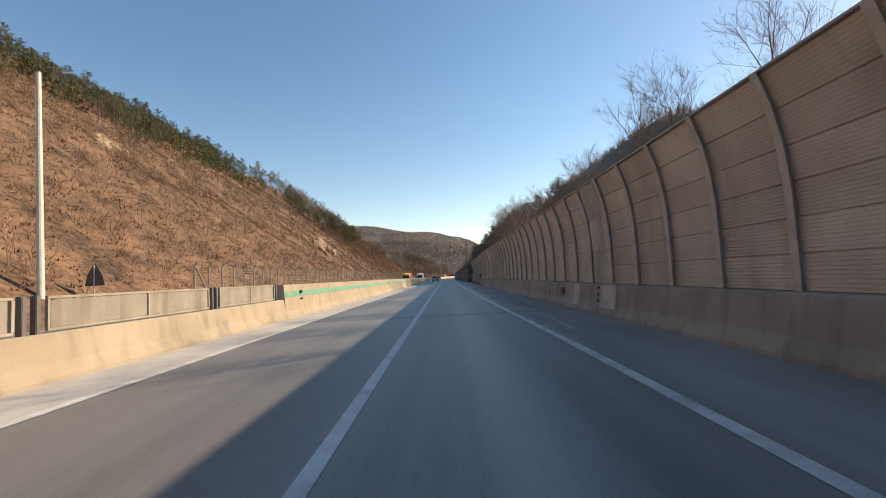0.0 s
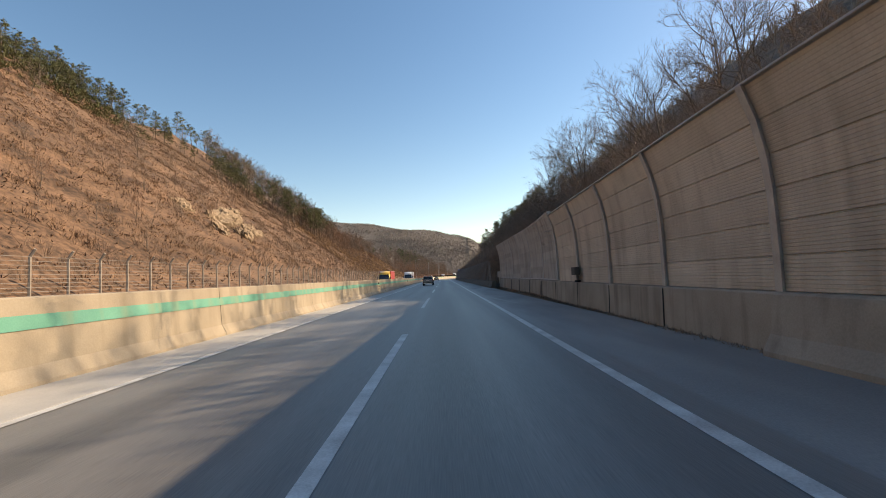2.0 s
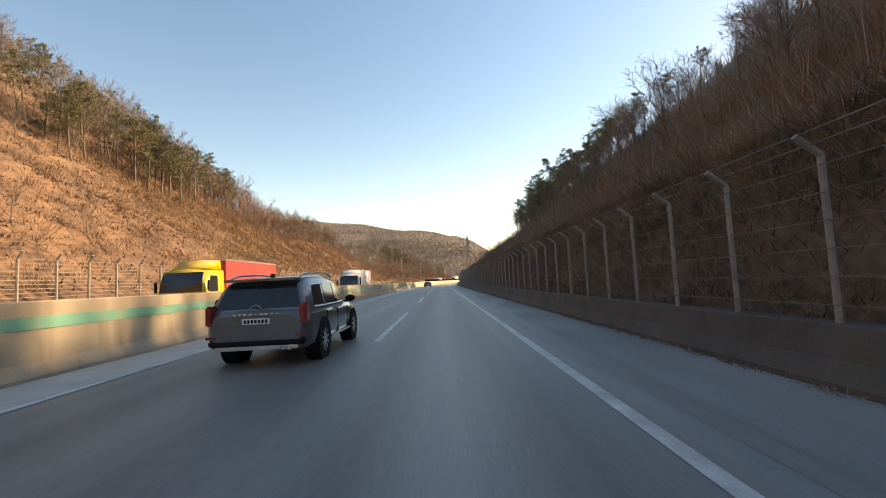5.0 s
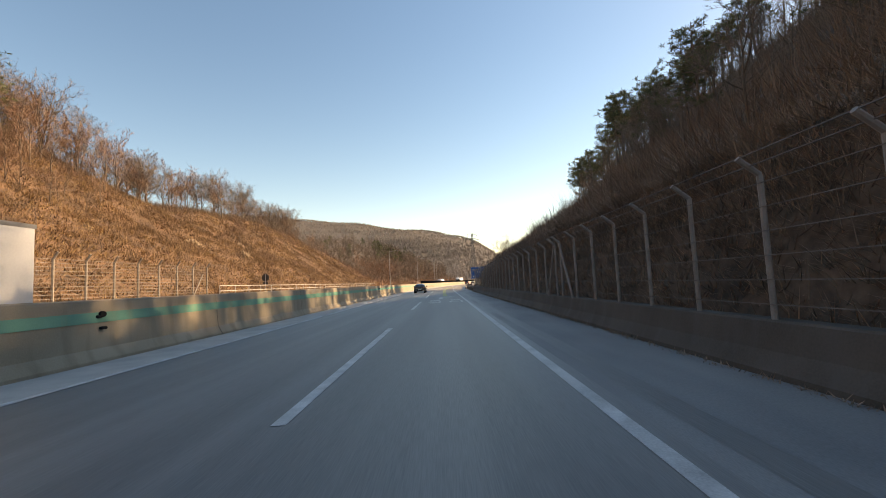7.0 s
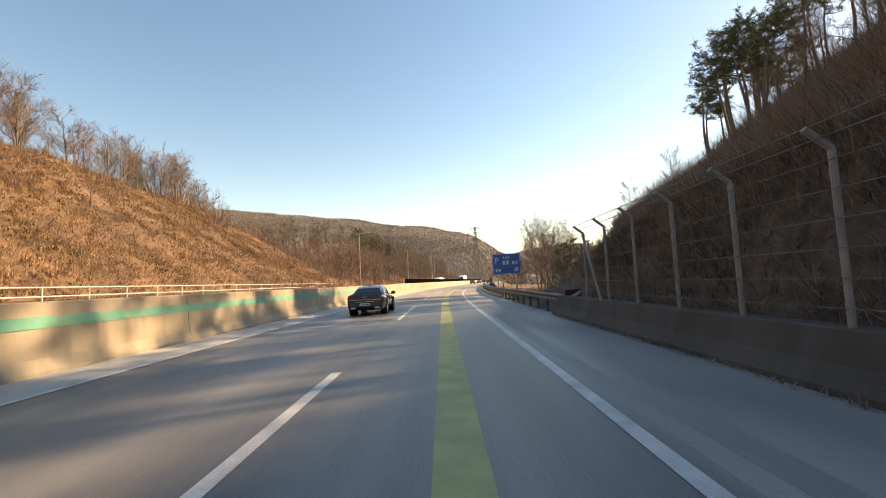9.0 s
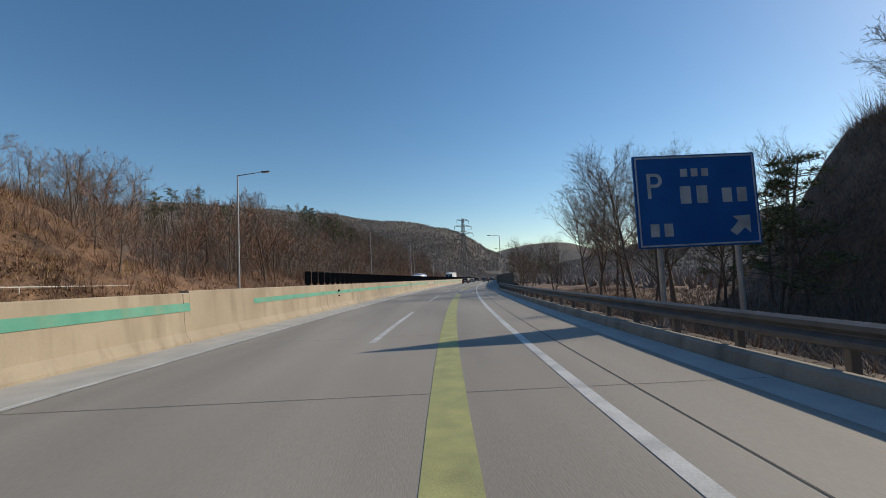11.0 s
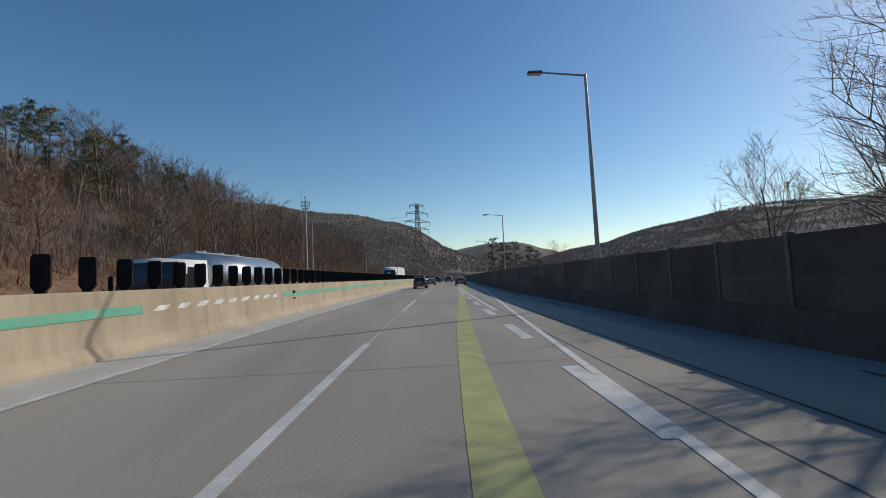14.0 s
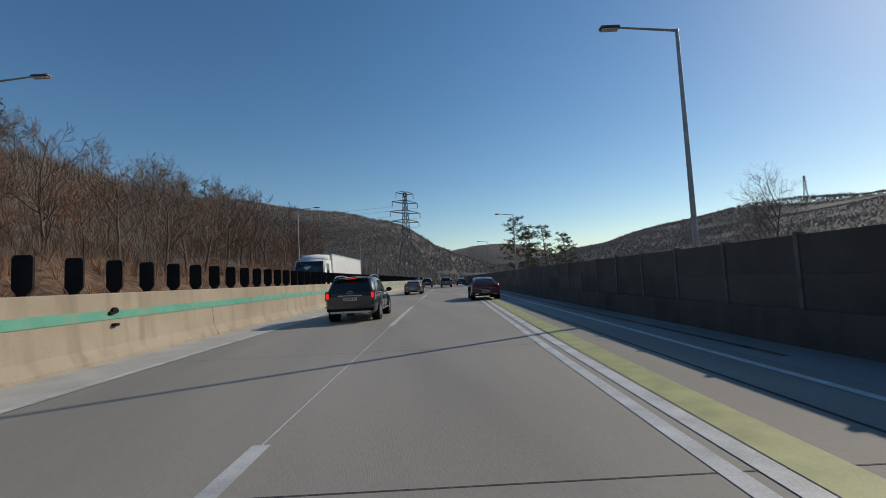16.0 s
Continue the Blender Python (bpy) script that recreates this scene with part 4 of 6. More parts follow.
def edge_dirt(name, n, s0, s1, off, label):
    pts = []
    for _ in range(n):
        s = some(s0, s1)
        q = at(s, off(s))
        pts.append((q.x, q.y, 0.02))
    tagged(thicket(name, pts, 0.03, 0.16, 8, DARKBRUSH, 0.012, 1.45, 0.12), label, "weeds", kind="stuff")


edge_dirt("wall_weeds", 1500, 46, 87, lambda s: 6.2 + steps(s, WALL_DRIFT) - abs(float(rng.normal(0, 0.08))), "dry weeds and grit along the foot of the noise wall")
edge_dirt("barrier_weeds", 2600, 87, 219, lambda s: 6.12 - abs(float(rng.normal(0, 0.06))), "dry weeds and grit along the foot of the barrier")
edge_dirt("verge_weeds", 2600, 240, 303, lambda s: 6.5 + abs(float(rng.normal(0, 0.4))), "dead leaves and weeds between kerb and guard rail")


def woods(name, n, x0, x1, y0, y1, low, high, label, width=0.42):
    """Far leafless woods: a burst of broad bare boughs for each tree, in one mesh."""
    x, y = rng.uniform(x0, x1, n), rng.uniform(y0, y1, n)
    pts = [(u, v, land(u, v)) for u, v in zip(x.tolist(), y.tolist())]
    tagged(thicket(name, pts, low, high, 7, HAZEWOODS, width, 0.7, 2.5 * width), label, "woods", kind="stuff")


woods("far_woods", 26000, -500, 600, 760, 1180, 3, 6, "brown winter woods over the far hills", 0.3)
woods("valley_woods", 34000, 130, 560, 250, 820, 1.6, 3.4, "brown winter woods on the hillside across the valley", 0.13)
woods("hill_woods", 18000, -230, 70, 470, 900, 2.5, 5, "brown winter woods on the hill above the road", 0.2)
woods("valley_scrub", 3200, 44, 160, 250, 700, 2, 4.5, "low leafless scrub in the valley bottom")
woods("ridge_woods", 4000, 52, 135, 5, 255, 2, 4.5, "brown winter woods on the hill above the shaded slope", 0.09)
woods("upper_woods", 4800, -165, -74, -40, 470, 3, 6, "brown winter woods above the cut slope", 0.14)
pts = scatter(1700, 252, 470, lambda s: some(-80, -36))
tagged(thicket("hillside_forest", pts, 2.5, 6.0, 10, TWIG, 0.05, 0.75, 0.9), "dense leafless young trees covering the forest hillside", "saplings", kind="stuff")


# ---- vehicles ----
GLASS = mat("dark_car_glass", (0.012, 0.014, 0.016), (0.03, 0.034, 0.04), 0.05, 1.0, 10, 0.0, spec=0.6)
TYRE = mat("tyre_rubber", (0.012, 0.012, 0.012), (0.03, 0.03, 0.03), 0.85, 6, 60, 0.1)
ALLOY = mat("alloy_rim", (0.45, 0.45, 0.46), (0.65, 0.65, 0.66), 0.3, 6, 60, 0.0, 0.8)
CHROME = mat("chrome", (0.6, 0.6, 0.6), (0.75, 0.75, 0.75), 0.15, 6, 60, 0.0, 1.0)
PLATE = mat("white_plate", (0.6, 0.6, 0.6), (0.75, 0.75, 0.75), 0.5, 6, 60, 0.0)
DARKGREY = mat("dark_grey_car_paint", (0.02, 0.023, 0.026), (0.045, 0.05, 0.055), 0.35, 1.0, 20, 0.0, 0.35, coat=1.0)
NAVY = mat("black_car_paint", (0.01, 0.011, 0.015), (0.025, 0.026, 0.032), 0.3, 1.0, 20, 0.0, 0.2, coat=1.0)
MIDGREY = mat("grey_car_paint", (0.09, 0.1, 0.11), (0.14, 0.15, 0.16), 0.35, 1.0, 20, 0.0, 0.35, coat=1.0)
MAROON = mat("red_car_paint", (0.07, 0.014, 0.016), (0.12, 0.024, 0.026), 0.35, 1.0, 20, 0.0, 0.2, coat=1.0)
WHITECAR = mat("white_vehicle_paint", (0.66, 0.66, 0.65), (0.8, 0.8, 0.79), 0.5, 1.0, 20, 0.0, coat=0.2)
YELLOWCAB = mat("yellow_cab_paint", (0.6, 0.36, 0.02), (0.75, 0.48, 0.04), 0.4, 1.0, 20, 0.0, coat=0.6)
REDLOAD = mat("red_load_sheet", (0.3, 0.03, 0.03), (0.42, 0.05, 0.05), 0.6, 1.0, 20, 0.05)
TANK = mat("brushed_tank_steel", (0.5, 0.5, 0.51), (0.66, 0.66, 0.67), 0.32, 1.0, 40, 0.03, 0.9)
BRAKE = glow("lit_brake_lamp", (0.9, 0.03, 0.02), 0.9)
TAIL = mat("red_tail_lens", (0.25, 0.008, 0.01), (0.36, 0.015, 0.018), 0.15, 3, 30, 0.0, coat=1.0)


def loft(stations, n_half):
    """A closed skin through mirrored half sections."""
    bm = bmesh.new()
    rings = []
    for y, half in stations:
        ring_ = [(x, z) for x, z in half] + [(-x, z) for x, z in reversed(half) if x > 1e-6]
        rings.append([bm.verts.new((x, y, z)) for x, z in ring_])
    k = len(rings[0])
    for a, b in zip(rings, rings[1:]):
        for i in range(k):
            bm.faces.new((a[i], a[(i + 1) % k], b[(i + 1) % k], b[i]))
    bm.faces.new(rings[0])
    bm.faces.new(rings[-1][::-1])
    bmesh.ops.recalc_face_normals(bm, faces=bm.faces)
    for f in bm.faces:
        f.smooth = len(f.verts) == 4
    return bm


def between(table, y, col):
    return steps(y, [(r[0], r[col]) for r in table])


def spokes(r, width, n):
    bm = bmesh.new()
    bmesh.ops.create_cone(bm, cap_ends=True, segments=12, radius1=r * 0.2, radius2=r * 0.17, depth=width, matrix=pose(0, 0, 0, 0, 90, 0))
    for i in range(n):
        a = 2 * math.pi * i / n
        m = pose(0, 0, 0, math.degrees(a), 0, 0) @ Matrix.Translation((0, 0, r * 0.55))
        bmesh.ops.create_cube(bm, size=1, matrix=m @ Matrix.Diagonal((width * 0.7, r * 0.17, r * 0.85, 1)))
    for k in range(24):
        a, b = 2 * math.pi * k / 24, 2 * math.pi * (k + 1) / 24
        tube(bm, (0, r * math.cos(a), r * math.sin(a)), (0, r * math.cos(b), r * math.sin(b)), width * 0.28, n=5, cap=False)
    return bm


def tyre(r, width):
    bm = bmesh.new()
    prof = [(0.62 * r, -0.42), (0.9 * r, -0.5), (0.985 * r, -0.42), (r, -0.2), (r, 0.2), (0.985 * r, 0.42), (0.9 * r, 0.5), (0.62 * r, 0.42)]
    rings = [[bm.verts.new((w * width, q * math.cos(2 * math.pi * k / 28), q * math.sin(2 * math.pi * k / 28))) for q, w in prof] for k in range(28)]
    for k in range(28):
        a, b = rings[k], rings[(k + 1) % 28]
        for i in range(len(prof)):
            j = (i + 1) % len(prof)
            bm.faces.new((a[i], b[i], b[j], a[j]))
    bmesh.ops.recalc_face_normals(bm, faces=bm.faces)
    return bm


def wheel(parent, x, y, r, width, n=10):
    w = part("wheel", box(bmesh.new(), -0.03, 0.03, -r * 0.6, r * 0.6, -0.02, 0.02), BLACK, parent)
    w.matrix_basis = pose(x, y, r)
    part("tyre", tyre(r, width), TYRE, w)
    rim = part("rim", spokes(r * 0.66, 0.12, n), ALLOY, w, "alloy rim with spokes")
    rim.matrix_basis = pose(math.copysign(width * 0.32, x), 0, 0)
    disc = bmesh.new()
    bmesh.ops.create_cone(disc, cap_ends=True, segments=24, radius1=r * 0.64, radius2=r * 0.64, depth=0.04, matrix=pose(math.copysign(width * 0.12, x), 0, 0, 0, 90, 0))
    part("brake_disc", disc, BLACK, w)
    return w


def bars(parent, name, material, x0, x1, z0, z1, y, n, label=""):
    """Unreadable characters as plain upright bars in a row."""
    bm = bmesh.new()
    step = (x1 - x0) / n
    for i in range(n):
        box(bm, x0 + step * i + step * 0.18, x0 + step * (i + 1) - step * 0.18, y - 0.006, y, z0, z1)
    return part(name, bm, material, parent, label)


BODIES = {
    # y, underside, shoulder, half width
    "suv": [(0.0, 0.5, 0.98, 0.84), (0.06, 0.36, 1.06, 0.92), (0.4, 0.3, 1.1, 0.97), (1.5, 0.28, 1.08, 0.985), (3.1, 0.28, 1.06, 0.985), (3.8, 0.28, 1.05, 0.97), (4.5, 0.3, 0.99, 0.93), (4.85, 0.36, 0.9, 0.84), (4.98, 0.46, 0.75, 0.7)],
    "sedan": [(0.0, 0.45, 0.95, 0.78), (0.08, 0.32, 1.04, 0.88), (0.5, 0.26, 1.02, 0.925), (1.5, 0.22, 0.95, 0.93), (3.1, 0.22, 0.93, 0.93), (3.8, 0.22, 0.91, 0.92), (4.5, 0.24, 0.84, 0.88), (4.8, 0.3, 0.74, 0.8), (4.93, 0.4, 0.62, 0.66)],
}
CABINS = {
    # y, foot, roof, half width at the foot, half width at the roof
    "suv": [(0.1, 1.02, 1.06, 0.9, 0.86), (0.36, 1.02, 1.62, 0.94, 0.72), (0.75, 1.02, 1.71, 0.95, 0.75), (1.7, 1.02, 1.75, 0.95, 0.76), (2.6, 1.02, 1.71, 0.94, 0.74), (3.05, 1.02, 1.58, 0.92, 0.7), (3.75, 1.0, 1.07, 0.88, 0.74)],
    "sedan": [(0.5, 0.94, 1.0, 0.84, 0.78), (1.2, 0.94, 1.32, 0.87, 0.62), (1.7, 0.92, 1.45, 0.87, 0.62), (2.2, 0.92, 1.47, 0.87, 0.63), (2.75, 0.9, 1.43, 0.86, 0.62), (3.1, 0.9, 1.28, 0.85, 0.64), (3.75, 0.88, 0.94, 0.8, 0.7)],
}


def car(style, paint, label, lit=False, m=None):
    """A passenger car, its tail at y = 0, driving along +y."""
    suv = style == "suv"
    c = thing("suv" if suv else "sedan", label, "car", "cars on the road", m=m)
    body, cab = BODIES[style], CABINS[style]
    part("body", loft([(y, [(0.0, lo), (hw * 0.86, lo), (hw * 0.97, lo + 0.1), (hw, lo + 0.34), (hw * 0.985, sh - 0.16), (hw * 0.94, sh - 0.04), (hw * 0.8, sh + 0.005), (0.0, sh + 0.03)]) for y, lo, sh, hw in body], 8), paint, c)
    part("cabin", loft([(y, [(0.0, f - 0.1), (hb, f - 0.1), (hb * 0.995, f + 0.04), (hr + 0.05, max(f + 0.05, r - 0.13)), (hr * 0.92, max(f + 0.055, r - 0.03)), (hr * 0.6, max(f + 0.058, r - 0.003)), (0.0, max(f + 0.06, r + 0.004))]) for y, f, r, hb, hr in cab], 7), paint, c)

    def flank(y, z, out=0.012):
        f, r, hb, hr = (between(cab, y, i) for i in (1, 2, 3, 4))
        t = min(1, max(0, (z - f - 0.04) / max(0.05, r - 0.17 - f)))
        return hb * 0.995 + (hr + 0.05 - hb * 0.995) * t + out

    panes = [[(0.55, 1.12), (1.2, 1.12), (1.28, 1.54), (0.72, 1.52)], [(1.34, 1.12), (2.2, 1.12), (2.2, 1.58), (1.42, 1.57)], [(2.27, 1.12), (3.3, 1.12), (2.95, 1.42), (2.65, 1.54), (2.27, 1.58)]] if suv else [[(1.0, 1.02), (1.4, 1.01), (1.45, 1.27)], [(1.47, 1.01), (2.3, 1.0), (2.3, 1.31), (1.72, 1.31)], [(2.36, 1.0), (3.25, 0.99), (3.0, 1.14), (2.8, 1.26), (2.36, 1.31)]]
    for sgn in (1, -1):
        for poly in panes:
            part("window", prism([(sgn * flank(y, z), y, z) for y, z in poly], (sgn, 0, 0.3), 0.02), GLASS, c)
        rail = bmesh.new()
        pts_ = [(sgn * flank(y, z, 0.016), y, z) for y, z in ([(0.5, 1.09), (1.3, 1.085), (2.3, 1.085), (3.35, 1.09)] if suv else [(0.95, 0.99), (1.5, 0.985), (2.3, 0.975), (3.3, 0.965)])]
        for a, b in zip(pts_, pts_[1:]):
            tube(rail, a, b, 0.012, n=5)
        part("window_trim", rail, CHROME, c)
        hw = 0.985 if suv else 0.93
        ro, wb, r = (1.06, 2.9, 0.375) if suv else (1.12, 2.845, 0.345)
        for y in (ro, ro + wb):
            arch = bmesh.new()
            bmesh.ops.create_cone(arch, cap_ends=True, segments=28, radius1=r + 0.07, radius2=r + 0.07, depth=0.3, matrix=pose(sgn * (hw - 0.138), y, r + 0.03, 0, 90, 0))
            part("wheel_arch", arch, BLACK, c)
            wheel(c, sgn * (hw - 0.105), y, r, 0.235)
        sill = box(bmesh.new(), sgn * hw - 0.02, sgn * hw + 0.014, ro + 0.5, ro + wb - 0.5, 0.36, 0.42, 0.008)
        part("sill_trim", sill, CHROME if suv else BLACK, c)
        for y in (1.75, 2.75):
            z = 0.93 if suv else 0.82
            part("door_handle", box(bmesh.new(), sgn * hw - 0.03, sgn * hw + 0.03, y, y + 0.2, z, z + 0.035, 0.012), CHROME if suv else paint, c)
        for y in (1.34, 2.24, 3.3):
            part("door_gap", box(bmesh.new(), sgn * hw - 0.03, sgn * hw + 0.002, y - 0.004, y + 0.004, 0.4, 0.96 if suv else 0.84), BLACK, c)
        mir = bmesh.new()
        bmesh.ops.create_uvsphere(mir, u_segments=12, v_segments=8, radius=1, matrix=Matrix.Translation((sgn * (hw + 0.1), 3.18, 1.15 if suv else 1.03)) @ Matrix.Diagonal((0.13, 0.07, 0.09, 1)))
        box(mir, min(sgn * (hw - 0.08), sgn * (hw + 0.05)), max(sgn * (hw - 0.08), sgn * (hw + 0.05)), 3.15, 3.22, 1.06 if suv else 0.95, 1.1 if suv else 1.0)
        part("mirror", mir, BLACK if suv else paint, c)
        if suv:
            lamp = box(bmesh.new(), sgn * 0.87 - 0.075, sgn * 0.87 + 0.075, -0.02, 0.26, 0.82, 1.2, 0.03)
            part("tail_lamp", lamp, TAIL, c, "red upright tail lamp")
            if lit:
                part("brake_lamp", box(bmesh.new(), sgn * 0.85 - 0.05, sgn * 0.85 + 0.05, -0.03, 0.0, 0.92, 1.12, 0.01), BRAKE, c, "lit red brake lamp")
            part("reflector", box(bmesh.new(), sgn * 0.83 - 0.12, sgn * 0.83 + 0.09, -0.005, 0.05, 0.58, 0.63, 0.01), TAIL, c)
            rr = bmesh.new()
            for a, b in zip([(0.5, 1.7), (0.8, 1.765), (1.8, 1.8), (2.6, 1.765)], [(0.8, 1.765), (1.8, 1.8), (2.6, 1.765), (2.85, 1.69)]):
                tube(rr, (sgn * 0.68, a[0], a[1]), (sgn * 0.68, b[0], b[1]), 0.022, n=6)
            part("roof_rail", rr, ALLOY, c, "silver roof rail")
        else:
            part("tail_lamp", box(bmesh.new(), sgn * 0.62 - 0.22, sgn * 0.62 + 0.22, -0.012, 0.22, 0.8, 0.9, 0.02), BRAKE if lit else TAIL, c, "red tail lamp")
            part("exhaust", box(bmesh.new(), sgn * 0.58 - 0.12, sgn * 0.58 + 0.12, -0.015, 0.1, 0.36, 0.43, 0.015), CHROME, c)
    if suv:
        part("rear_window", prism([(-0.8, 0.1, 1.12), (0.8, 0.1, 1.12), (0.66, 0.322, 1.57), (-0.66, 0.322, 1.57)], (0, -1, 0.4), 0.03), GLASS, c)
        part("spoiler", box(bmesh.new(), -0.7, 0.7, 0.16, 0.5, 1.63, 1.68, 0.02), paint, c)
        part("brake_light", box(bmesh.new(), -0.2, 0.2, 0.15, 0.17, 1.64, 1.665), BRAKE if lit else TAIL, c, "high red brake light")
        part("skid_plate", box(bmesh.new(), -0.78, 0.78, -0.03, 0.2, 0.36, 0.43, 0.02), ALLOY, c, "silver skid plate")
        part("bumper", box(bmesh.new(), -0.9, 0.9, -0.015, 0.3, 0.43, 0.56, 0.03), BLACK, c)
        ex = bmesh.new()
        for x in (0.5, 0.62):
            tube(ex, (x, -0.04, 0.38), (x, 0.15, 0.38), 0.04, n=12)
        part("exhaust", ex, CHROME, c)
        plate_z = 0.83
    else:
        part("rear_window", prism([(-0.68, 0.62, 1.035), (0.68, 0.62, 1.035), (0.56, 1.2, 1.335), (-0.56, 1.2, 1.335)], (0, -0.5, 1), 0.03), GLASS, c)
        part("chrome_strip", box(bmesh.new(), -0.8, 0.8, -0.018, 0.05, 0.775, 0.79), CHROME, c)
        part("bumper", box(bmesh.new(), -0.7, 0.7, -0.006, 0.2, 0.28, 0.36, 0.02), BLACK, c)
        plate_z = 0.5
    part("windscreen", prism([(-0.68, 3.72, 1.1), (0.68, 3.72, 1.1), (0.62, 3.1, 1.54), (-0.62, 3.1, 1.54)] if suv else [(-0.64, 3.72, 0.98), (0.64, 3.72, 0.98), (0.54, 3.1, 1.27), (-0.54, 3.1, 1.27)], (0, 0.5, 1), 0.03), GLASS, c)
    fin = bmesh.new()
    box(fin, -0.02, 0.02, 0.75 if suv else 1.55, 0.95 if suv else 1.75, 1.7 if suv else 1.42, 1.79 if suv else 1.51, 0.015)
    part("aerial", fin, BLACK, c)
    plate = part("number_plate", box(bmesh.new(), -0.26, 0.26, -0.022, 0.03, plate_z, plate_z + 0.11, 0.006), PLATE, c, "white number plate with dark bars")
    bars(plate, "plate_mark", BLACK, -0.23, 0.23, plate_z + 0.025, plate_z + 0.085, -0.0225, 7)
    badge = bmesh.new()
    for k in range(16):
        a, b = 2 * math.pi * k / 16, 2 * math.pi * (k + 1) / 16
        zc = plate_z + (0.3 if suv else 0.42)
        tube(badge, (0.1 * math.cos(a), -0.012, zc + 0.05 * math.sin(a)), (0.1 * math.cos(b), -0.012, zc + 0.05 * math.sin(b)), 0.01, n=5)
    part("badge", badge, CHROME, c, "plain oval chrome badge")
    bars(c, "badge_mark", CHROME, -0.45, 0.45, plate_z + 0.17, plate_z + 0.2, -0.008 if suv else -0.006, 9)
    for sgn in (1, -1):
        part("headlamp", box(bmesh.new(), sgn * 0.68 - 0.14, sgn * 0.68 + 0.14, (4.86 if suv else 4.78), (4.94 if suv else 4.86), (0.72 if suv else 0.58), (0.82 if suv else 0.66), 0.02), ALLOY, c)
    return c


def on_road(s, off, flip=False, z=0.0):
    return Matrix.Translation(at(s, off, z)) @ pose(0, 0, 0, 0, 0, turn(s) + (180 if flip else 0))


car("suv", DARKGREY, "dark grey large SUV with lit brake lamps in the passing lane", True, on_road(382.0, -1.72))
car("sedan", NAVY, "black four-door sedan with a full-width chrome tail strip", False, on_road(223.5, -1.95))
car("suv", MIDGREY, "grey SUV driving ahead in the passing lane", False, on_road(117.0, -1.75))
car("sedan", MAROON, "dark red sedan driving on the exit lane", False, on_road(393.0, 4.45))
car("sedan", MIDGREY, "grey sedan casting its shadow in the passing lane", False, on_road(410.0, -1.5))
car("suv", NAVY, "dark SUV far ahead in the passing lane", False, on_road(446.0, -1.7))
car("suv", MIDGREY, "grey van-like SUV far ahead", False, on_road(440.0, 1.9))
car("sedan", WHITECAR, "white sedan far ahead on the road", False, on_road(476.0, 2.0))
car("sedan", NAVY, "dark sedan far ahead on the exit lane", False, on_road(455.0, 5.0))
car("sedan", WHITECAR, "white sedan on the opposite carriageway beyond the barrier", False, on_road(92.0, -9.0, True))


DARKGLASS = mat("tinted_windscreen", (0.008, 0.009, 0.01), (0.02, 0.021, 0.023), 0.15, 1.0, 20, 0.0, coat=0.5)


